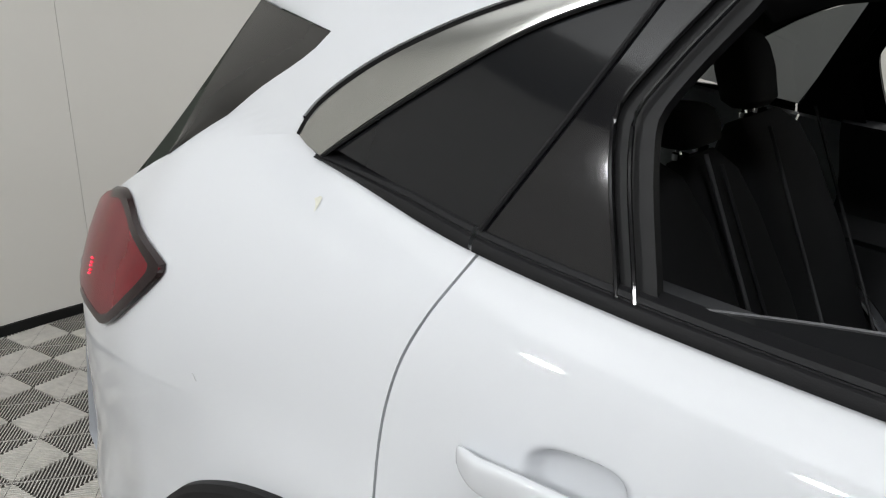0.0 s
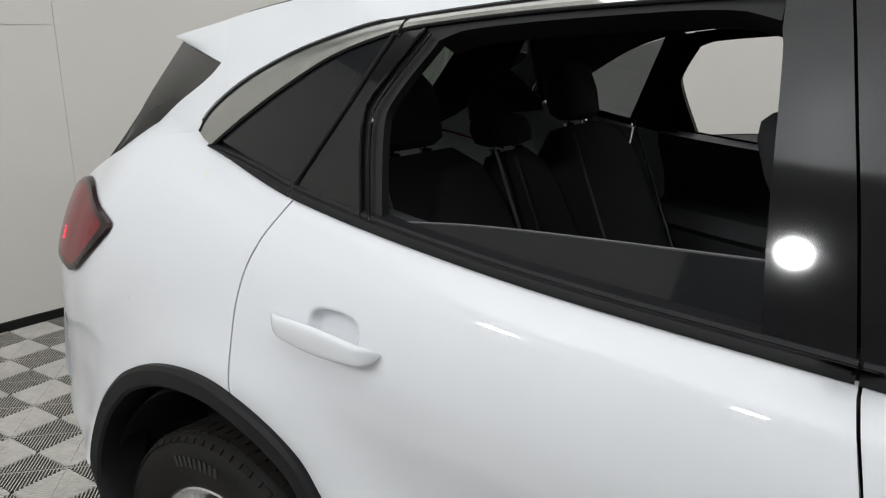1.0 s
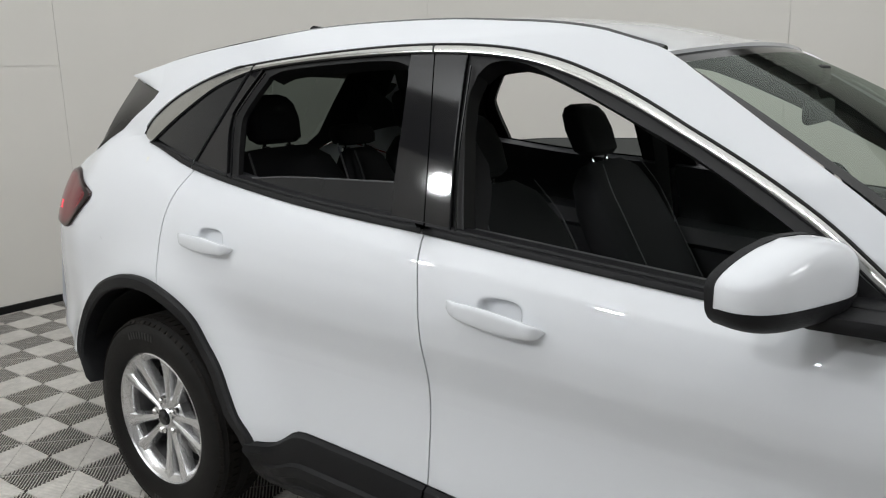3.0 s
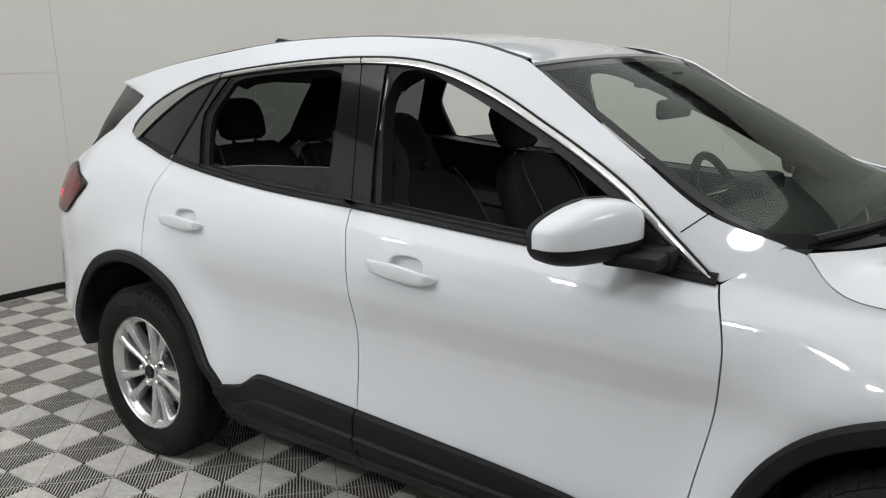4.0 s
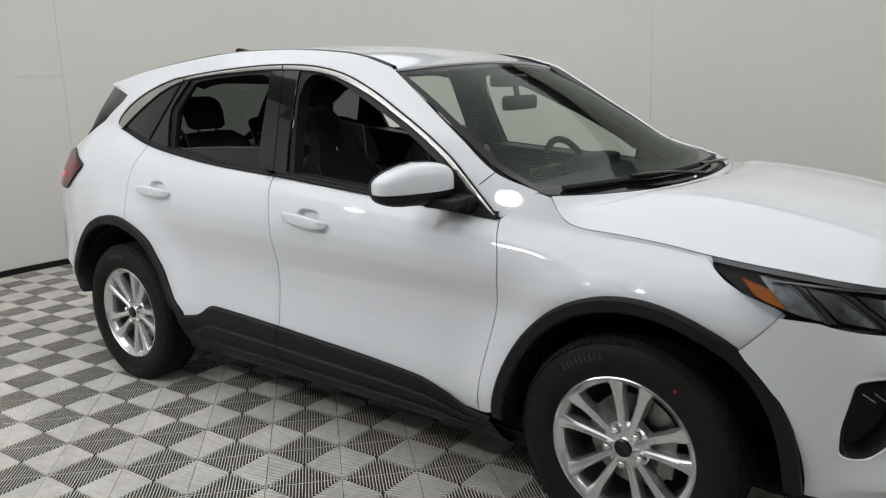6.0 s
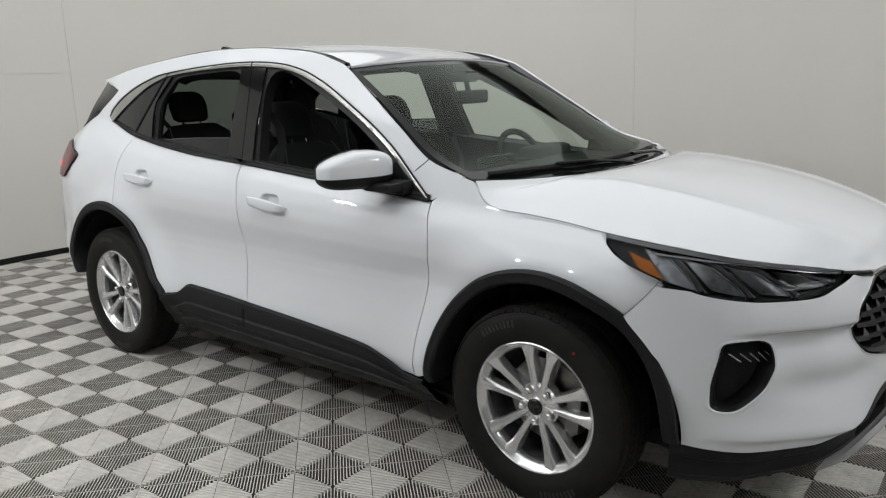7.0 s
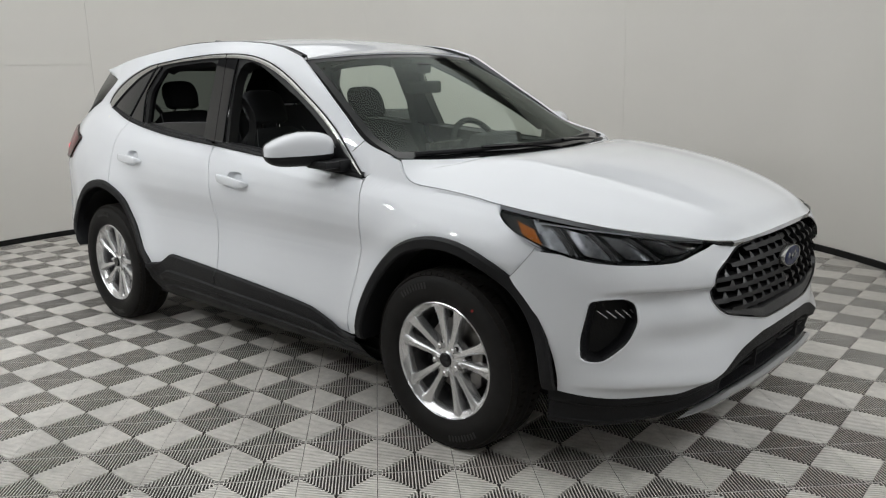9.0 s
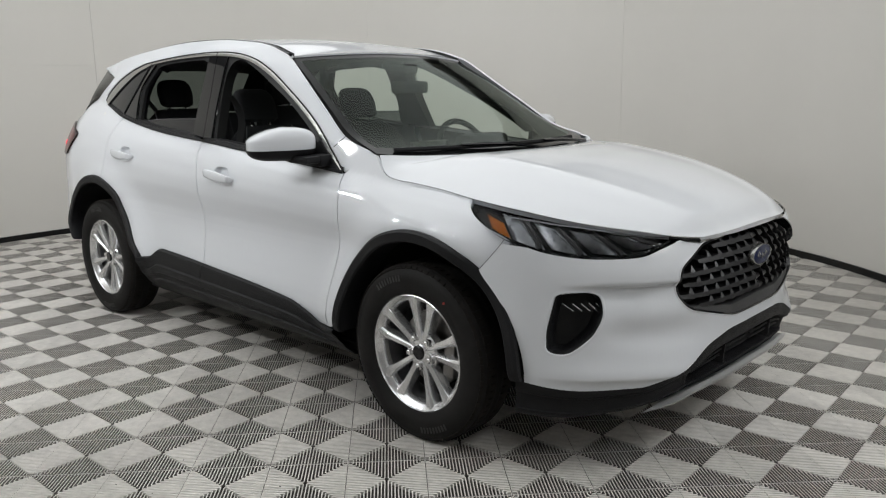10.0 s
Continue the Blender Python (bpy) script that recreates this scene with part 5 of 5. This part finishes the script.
for s, ob in ((-1, red[0]), (1, red[1])):
    bm = bmesh.new()
    for k in range(5):
        p = on_side((-0.672 + 0.003 * (k % 2), 1.018 + 0.0065 * k), 0.0135)
        bmesh.ops.create_icosphere(bm, subdivisions=1, radius=0.0021, matrix=Matrix.Translation((p.x, p.y * -s, p.z)))
    tagged(part("lit_led", bm, LEDRED, ob), "small lit red led row")
# dark fin panel beside the rear window
FIN_T = Vector((-0.385, -half_width(-0.3, 1.515) * 0.985, 1.490))
k_fin = min(range(16), key=lambda k: abs(FIN_EDGE[k].z - 1.440))
ed = even(FIN_EDGE[: k_fin + 1], 20)
ed2 = spl([FIN_EDGE[0] + Vector((-0.006, 0.004, 0.0)), (-0.449, -0.640, 1.362), FIN_T], 20)
rows = [[ed2[i].lerp(ed[i], v / 6) + Vector((0, -0.006 * math.sin(math.pi * v / 6), 0)) for i in range(20)] for v in range(7)]
bm = net_mesh(rows)
b2 = mirrored(bm)
for b_ in (bm, b2):
    part("rear_side_fin", b_, FINBLACK, car, "dark fin panel beside the rear window")
# spoiler cheek between roof and fin
rows = []
for q in range(k_fin, 16):
    w = (q - k_fin) / (15 - k_fin)
    a, b_ = FIN_EDGE[q] + Vector((0.004, 0, 0)), FIN_T.lerp(Vector((-0.425, FIN_T.y + 0.004, 1.502)), w)
    rows.append([a.lerp(b_, k / 8) + Vector((0, -0.008 * math.sin(math.pi * k / 8) * math.sin(math.pi * w), 0)) for k in range(9)])
side_pair("spoiler_cheek", net_mesh(rows), PAINT, car)
# tailgate with rear window
tg_t = spl([FIN_T, (-0.43, -0.3, 1.50), (-0.45, 0, 1.505), (-0.43, 0.3, 1.50), (FIN_T.x, -FIN_T.y, FIN_T.z)], 30)
tg_m = spl([(-0.80, -0.63, 1.11), (-0.90, -0.35, 1.115), (-0.92, 0, 1.12), (-0.90, 0.35, 1.115), (-0.80, 0.63, 1.11)], 30)
side_l = spl([(-0.80, -0.63, 1.11), (-0.62, -0.60, 1.27), FIN_T], 16)
glass = coons(tg_m, [Vector((p.x, -p.y, p.z)) for p in side_l], tg_t, side_l)
rear_glass = part("rear_window", net_mesh(glass), glass_mat("rear_glass", (0.12, 0.138, 0.125)), car, "dark tinted rear window")
low = [[Vector((p.x + dx, p.y * f, z)) for p in tg_m] for dx, f, z in ((0, 1, 1.11), (-0.015, 1.13, 1.0), (-0.02, 1.145, 0.85), (-0.03, 1.16, 0.70), (-0.035, 1.17, 0.62), (0.0, 1.15, 0.46))]
part("tailgate", net_mesh(low), PAINT, car, "white tailgate")
part("rear_bumper_cover", net_mesh([[Vector((p.x + 0.01 + 0.04 * k, p.y * (1.12 - 0.03 * k), 0.46 - 0.04 * k)) for p in tg_m] for k in range(4)]), PLASTIC, car, "black lower rear bumper")
bm = bmesh.new()
prism(bm, [Vector((-0.075, -0.018, 1.628)), Vector((0.065, -0.012, 1.632)), Vector((0.0, -0.006, 1.668)), Vector((-0.055, -0.006, 1.680)), Vector((-0.07, -0.010, 1.672))], (0, 0.03, 0))
part("antenna_fin", bm, GLOSSBLACK, car, "small black antenna fin on the roof")

# ---------------------------------------------------------------- mirrors
for s in (-1, 1):
    par = front_doors[0] if s < 0 else front_doors[1]
    C = Vector((2.000, -0.925, 1.133))
    A, D = Vector((-0.40, -0.917, 0)).normalized(), Vector((0.917, -0.40, 0)).normalized()

    def shell(lo, hi, grow, back=0.035):
        rows = []
        for j in range(13):
            th = lo + (hi - lo) * j / 12
            row = []
            for i in range(33):
                ph = -math.pi / 2 + math.pi * i / 32
                q = lambda v, e: math.copysign(abs(v) ** e, v)
                a = q(math.sin(ph), 0.62) * q(math.cos(th), 0.55)
                d = q(math.cos(ph), 0.70) * q(math.cos(th), 0.55)
                zz = q(math.sin(th), 0.62)
                taper = 1 - 0.52 * max(a, 0.0) ** 1.3 * (zz > 0) - 0.10 * max(-a, 0.0) ** 2
                row.append(C + A * (a * (0.145 + grow)) + D * (d * (0.085 + grow) - back) + Vector((0, 0, zz * (0.070 + grow) * taper)))
            rows.append(row)
        for row in rows:
            for p in row:
                p.y *= -s
        return rows
    cap = part("mirror_cap", net_mesh(shell(radians(-11), radians(90), 0.0)), PAINT, par, "white wing mirror cap")
    part("mirror_base", net_mesh(shell(radians(-90), radians(-10.5), 0.002)), PLASTIC, cap, "black lower mirror housing")
    rim_ = shell(radians(-88), radians(88), 0.002)
    loop = [row[0] for row in rim_] + [row[-1] for row in rim_[::-1]]
    Dm = Vector((D.x, D.y * -s, 0))
    part("mirror_bezel", net_mesh([loop, [p - Dm * 0.018 for p in loop], [p - Dm * 0.022 + (Vector((C.x, C.y * -s, C.z)) - p) * 0.06 for p in loop]], close_u=True), PLASTIC, cap, "black mirror rim")
    bm = bmesh.new()
    ring = shell(radians(-75), radians(80), -0.004, 0.036)
    net_mesh([[row[0], row[-1]] for row in ring], bm)
    part("mirror_glass", bm, MIRRORMAT, cap, "mirror glass")
    bm = bmesh.new()
    box(bm, 2.075, s * 0.845, 1.068, 0.13, 0.13, 0.030, bevel=0.010)
    box(bm, 2.10, s * 0.80, 1.062, 0.09, 0.08, 0.05, bevel=0.012)
    part("mirror_arm", bm, PLASTIC, cap, "black mirror arm")

# ---------------------------------------------------------------- cowl and wipers
rows = []
for v in range(5):
    w = v / 4
    rows.append([bot[i].lerp(hood_back[i], w) + Vector((0.0, 0, -0.012 * math.sin(math.pi * w) - 0.008)) for i in range(41)])
part("cowl", net_mesh(rows), PLASTIC, car, "black cowl panel below the windscreen")


def wiper(pts, arm):
    bm = bmesh.new()
    tube(bm, spl(pts, 24), 0.009, 6, flat=1.2)
    w = part("wiper", bm, PLASTIC, car, "black windscreen wiper")
    bm = bmesh.new()
    tube(bm, spl(arm, 12), 0.010, 6, flat=0.7)
    part("wiper_arm", bm, GLOSSBLACK, w)


wiper([(2.40, -0.66, 1.108), (2.47, -0.45, 1.108), (2.525, -0.2, 1.107), (2.545, 0.0, 1.105)], [(2.50, -0.36, 1.118), (2.56, -0.15, 1.112), (2.60, 0.08, 1.085)])
wiper([(2.545, -0.06, 1.106), (2.545, 0.2, 1.107), (2.505, 0.45, 1.110)], [(2.56, 0.15, 1.112), (2.565, 0.35, 1.104), (2.53, 0.54, 1.088)])

# ---------------------------------------------------------------- inside
rows = [[Vector((-0.16, -0.60, 1.51)), Vector((-0.25, -0.60, 1.36)), Vector((-0.50, -0.64, 1.22)), Vector((-0.74, -0.60, 1.11))],
        [Vector((-0.30, -0.44, 1.515)), Vector((-0.42, -0.44, 1.37)), Vector((-0.60, -0.50, 1.21)), Vector((-0.80, -0.52, 1.10))]]
side_pair("rear_pillar_trim", net_mesh(rows), TRIM, car)
# door trims, pillar trims, floor, headliner
for x0, x1, par in ((0.28, 1.12, rear_doors), (1.16, 2.20, front_doors)):
    rows = []
    for d, inn in ((0.022, 0.03), (0.012, 0.085), (-0.03, 0.105), (-0.12, 0.095), (-0.20, 0.10), (-0.22, 0.16), (-0.28, 0.165), (-0.31, 0.11), (-0.55, 0.09), (-0.72, 0.10)):
        row = []
        for k in range(31):
            x = x0 + (x1 - x0) * k / 30
            z = belt_z(x) + d
            if x < 0.56:
                z = max(z, 0.353 + math.sqrt(max(0.52**2 - (x - 0.02) ** 2, 0)))
            row.append(Vector((x, -half_width(x, max(z, 0.45)) + inn, z)))
        rows.append(row)
    bm = net_mesh(rows)
    b2 = mirrored(bm)
    trims = [part("door_trim", bm, DOORTRIM, par[0], "dark moulded inner door panel"), part("door_trim", b2, DOORTRIM, par[1], "dark moulded inner door panel")]
    xh = x0 + (x1 - x0) * 0.74
    for s, ob in ((-1, trims[0]), (1, trims[1])):
        bm = bmesh.new()
        y = s * (half_width(xh, belt_z(xh) - 0.1) - 0.085)
        tube(bm, [Vector((xh - 0.05, y, belt_z(xh) - 0.085)), Vector((xh, y - s * 0.012, belt_z(xh) - 0.095)), Vector((xh + 0.06, y, belt_z(xh) - 0.11))], 0.011, 8)
        part("inner_handle", bm, SATIN, ob, "satin inner door handle")
for nm, rows in (("roof_side_trim", None),):
    b = s2(CHROME_IN, 80)
    t = join2(sub(ROOF_Z, -0.15, 1.62, 50), s2([(1.62, 1.488), (1.80, 1.385), (2.00, 1.263), (2.18, 1.155), (2.30, 1.10)], 30), n=80)
    rows = [[on_side(b[i].lerp(t[i], v), -0.045 - 0.01 * math.sin(v * 3)) for i in range(80)] for v in (0, 0.33, 0.66, 1.0)]
    side_pair("roof_side_trim", net_mesh(rows), HEADLINER, car)
quad("pillar_trim", [up(1.02, 0.0), up(1.24, 0.0)], [up(1.24, 0.0), (1.18, 1.30), (1.14, 1.51)], [(0.96, 1.515), (1.14, 1.51)], [up(1.02, 0.0), (1.0, 1.3), (0.96, 1.515)], TRIM, cars, -0.055, 0)
quad("pillar_trim", [up(0.17, 0.02), up(0.335, 0.0)], [up(0.335, 0.0), (0.300, 1.36), (0.372, 1.50)], [(0.312, 1.497), (0.372, 1.50)], [up(0.17, 0.02), (0.245, 1.37), (0.312, 1.497)], TRIM, cars, -0.06, 0)
quad("pillar_trim", [(-0.44, 1.20), (-0.28, 1.235), (-0.115, 1.255)], [(-0.115, 1.255), (-0.11, 1.29)], [(-0.32, 1.47), (-0.22, 1.40), (-0.11, 1.29)], [(-0.44, 1.20), (-0.32, 1.47)], TRIM, cars, -0.09, 0)
bm = bmesh.new()
rows = [[Vector((x, y, roof_f(x) - 0.025 + 0.02 * (1 - (y / 0.55) ** 2))) for y in [-0.53 + 1.06 * k / 16 for k in range(17)]] for x in [-0.40 + 2.02 * k / 30 for k in range(31)]]
net_mesh(rows, bm)
part("headliner", bm, HEADLINER, car, "grey headliner", recalc=False)
bm = bmesh.new()
box(bm, 1.43, 0, 0.285, 1.90, 1.50, 0.05)
box(bm, -0.05, 0, 0.285, 1.06, 1.00, 0.05)
box(bm, 2.36, 0, 0.62, 0.04, 1.40, 0.70)
box(bm, -0.55, 0, 0.50, 0.75, 1.20, 0.40)
box(bm, 1.6, 0, 0.46, 1.30, 0.24, 0.36, bevel=0.03)
part("cabin_floor", bm, DARK, car, "dark cabin floor and console")
# underbody
bm = bmesh.new()
box(bm, 1.35, 0, 0.245, 3.9, 1.22, 0.06)
part("underbody", bm, DARK, car, "dark underbody")

# seats


def cushion(rows_, e=0.5):
    """A soft block through cross-sections: (centre, half width, half depth, direction of depth)."""
    rows = []
    for c, hw, hd, dr in rows_:
        row = []
        for k in range(24):
            a = 2 * math.pi * k / 24
            q = lambda v: math.copysign(abs(v) ** e, v)
            row.append(Vector(c) + Vector((0, 1, 0)) * hw * q(math.cos(a)) + Vector(dr) * hd * q(math.sin(a)))
        rows.append(row)
    bm = net_mesh(rows, close_u=True)
    bm.verts.ensure_lookup_table()
    n = len(rows)
    bm.faces.new([bm.verts[k] for k in range(24)])
    bm.faces.new([bm.verts[(n - 1) * 24 + k] for k in range(24)])
    return bm


def seat(name, x, y, wide, lean_top, base_x, base_z, top_z_, thick, label):
    d = Vector((top_z_ - base_z, 0, base_x - lean_top)).normalized()
    at = lambda v: Vector((base_x + (lean_top - base_x) * v, y, base_z + (top_z_ - base_z) * v))
    back = cushion([(at(0.0), wide * 0.80, thick * 0.55, d), (at(0.12), wide * 0.98, thick, d), (at(0.5), wide, thick, d), (at(0.78), wide * 0.95, thick * 0.85, d), (at(0.92), wide * 0.80, thick * 0.7, d), (at(1.0), wide * 0.55, thick * 0.35, d)])
    o = part(name, back, CLOTH, car, label)
    up_ = Vector((0, 0, 1))
    c = Vector((base_x + 0.28, y, base_z + 0.0))
    fwd = Vector((1, 0, 0.12)).normalized()
    rows = [(c + fwd * (-0.34), wide * 0.85, 0.05, up_), (c + fwd * (-0.28), wide * 0.95, 0.085, up_), (c, wide, 0.085, up_), (c + fwd * 0.22, wide * 0.96, 0.085, up_), (c + fwd * 0.29, wide * 0.85, 0.05, up_)]
    part("seat_cushion", cushion(rows), CLOTH, o)
    return o, at, d


def headrest(o, at, d, y, hw=0.125, h=0.21, off=0.02, lift=0.035):
    p = at(1.0)
    p.y = y
    axis = (at(1.0) - at(0.6)).normalized()
    axis = (axis + Vector((0.12, 0, 0))).normalized()
    rows = [(p + axis * (lift + h * v), hw * w, 0.052 * w2, Vector((1, 0, 0))) for v, w, w2 in ((0, 0.72, 0.6), (0.1, 0.92, 0.95), (0.5, 1.0, 1.0), (0.8, 0.92, 0.9), (0.94, 0.72, 0.7), (1.0, 0.45, 0.4))]
    hr = part("headrest", cushion(rows, 0.6), CLOTH, o)
    for sy in (-0.055, 0.055):
        bm = bmesh.new()
        q = p + Vector((0, sy, 0))
        tube(bm, [q - axis * 0.02, q + axis * (lift + 0.03)], 0.006, 6)
        lathe(bm, [(0.006, 0), (0.016, 0.0), (0.016, 0.012)], 10, Matrix.Translation(q) @ Matrix.Rotation(radians(90), 4, "X"))
        part("headrest_post", bm, CHROME, hr, "chrome headrest post")
    return hr


for y in (-0.37, 0.37):
    o, at, d = seat("front_seat", 0, y, 0.255, 1.010, 1.33, 0.56, 1.150, 0.085, "black cloth front seat with grey stitching")
    headrest(o, at, d, y, h=0.195)
    for sy in (-0.185, 0.185):
        bm = bmesh.new()
        tube(bm, [at(v) + Vector((0, sy * (1 if v < 0.8 else 1 - (v - 0.8) * 1.4), 0)) + d * (0.088 - 0.05 * max(0, v - 0.75)) for v in [0.1 + 0.86 * k / 14 for k in range(15)]], 0.0022, 5)
        part("stitching", bm, STITCH, o, "grey seam stitching")
for y, hw in ((-0.39, 0.26), (0.0, 0.13), (0.39, 0.26)):
    o, at, d = seat("rear_seat", 0, y, hw, 0.14, 0.38, 0.60, 1.235 if hw > 0.2 else 1.20, 0.085, "black cloth rear seat")
    headrest(o, at, d, y, 0.108 if hw > 0.2 else 0.10, 0.172 if hw > 0.2 else 0.08, lift=0.022)
    for sy in ((-0.2, 0.2) if hw > 0.2 else (-0.1,)):
        bm = bmesh.new()
        tube(bm, [at(0.1 + 0.86 * k / 10) + Vector((0, sy, 0)) + d * 0.088 for k in range(11)], 0.004, 5)
        part("seat_piping", bm, STITCH if hw > 0.2 else TRIM, o, "grey seat seam")
# seat belts: a strap from the roof side down across each outer rear seat, and one beside each front seat
for x_top, x_low, z_low, lab in ((0.02, 0.40, 0.72, "grey rear seat belt"), (1.06, 1.22, 0.50, "grey front seat belt")):
    for s in (-1, 1):
        bm = bmesh.new()
        top_y = 0.60 if x_top < 1 else 0.655
        pts = spl([(x_top, s * top_y, 1.40), (x_top + 0.08, s * (top_y - 0.08), 1.24), (x_top + (x_low - x_top) * 0.6, s * (top_y - (0.20 if x_top < 1 else 0.03)), 1.0), (x_low, s * (top_y - (0.30 if x_top < 1 else 0.0)), z_low)], 16)
        net_mesh([[p + Vector((0.004 * e, 0, 0)) + w * Vector((0.4, s * 0.9 if x_top < 1 else 0.1, 0)).normalized() for p in pts] for e, w in ((0, -0.023), (0, 0.023), (1, 0.023), (1, -0.023))], bm, close_v=True)
        part("seat_belt", bm, BELT, car, lab)
# dashboard
rows = []
for x, z in ((2.36, 1.045), (2.25, 1.055), (2.10, 1.060), (1.99, 1.045), (1.96, 1.00), (1.97, 0.92), (2.02, 0.80), (2.08, 0.62)):
    rows.append([Vector((x - 0.05 * (abs(y) / 0.7) ** 2 * 0 + 0.0, y, z + 0.012 * math.exp(-((y - 0.37) / 0.16) ** 2) * (z > 0.99))) for y in [-0.70 + 1.40 * k / 40 for k in range(41)]])
part("dashboard", net_mesh(rows), TRIM, car, "dark moulded dashboard")
bm = bmesh.new()
box(bm, 1.985, 0.37, 1.07, 0.12, 0.32, 0.09, bevel=0.03)
part("instrument_hood", bm, TRIM, car)
bm = bmesh.new()
box(bm, 1.955, 0.0, 1.02, 0.03, 0.26, 0.15, bevel=0.01)
part("centre_screen", bm, SCREEN, car, "black centre screen")
# steering wheel
bm = bmesh.new()
m_ = Matrix.Translation((1.86, 0.37, 1.005)) @ Matrix.Rotation(radians(-24), 4, "Y")
ringp = [m_ @ Vector((0, 0.185 * math.cos(2 * math.pi * k / 40), 0.185 * math.sin(2 * math.pi * k / 40))) for k in range(40)]
tube(bm, ringp, 0.016, 10, closed=True)
sw = part("steering_wheel", bm, TRIM, car, "dark steering wheel")
bm = bmesh.new()
box(bm, 0.02, 0, 0, 0.05, 0.16, 0.12, m_, bevel=0.02)
for a in (0, 180, 270):
    box(bm, 0.012, 0.12 * math.cos(radians(a)), 0.12 * math.sin(radians(a)), 0.02, 0.10 if a != 270 else 0.04, 0.03 if a != 270 else 0.12, m_, bevel=0.006)
part("wheel_hub", bm, TRIM, sw)
# rear-view mirror on the windscreen
bm = bmesh.new()
box(bm, 1.815, 0.0, 1.362, 0.03, 0.25, 0.062, pose(0, 0, 0), bevel=0.018, seg=3)
rv = part("rear_view_mirror", bm, TRIM, car, "black rear view mirror")
bm = bmesh.new()
tube(bm, [(1.815, 0, 1.365), (1.80, 0, 1.40), (1.79, 0, 1.44)], 0.012, 8)
box(bm, 1.76, 0, 1.455, 0.14, 0.10, 0.05, bevel=0.015)
part("mirror_stem", bm, TRIM, rv)

# the car's middle lies a little off the plan's middle line
STRETCH = 1.0167
car.matrix_basis = pose(1.35, 0.90 * (STRETCH - 1), 0) @ Matrix.Diagonal((1, STRETCH, 1, 1))
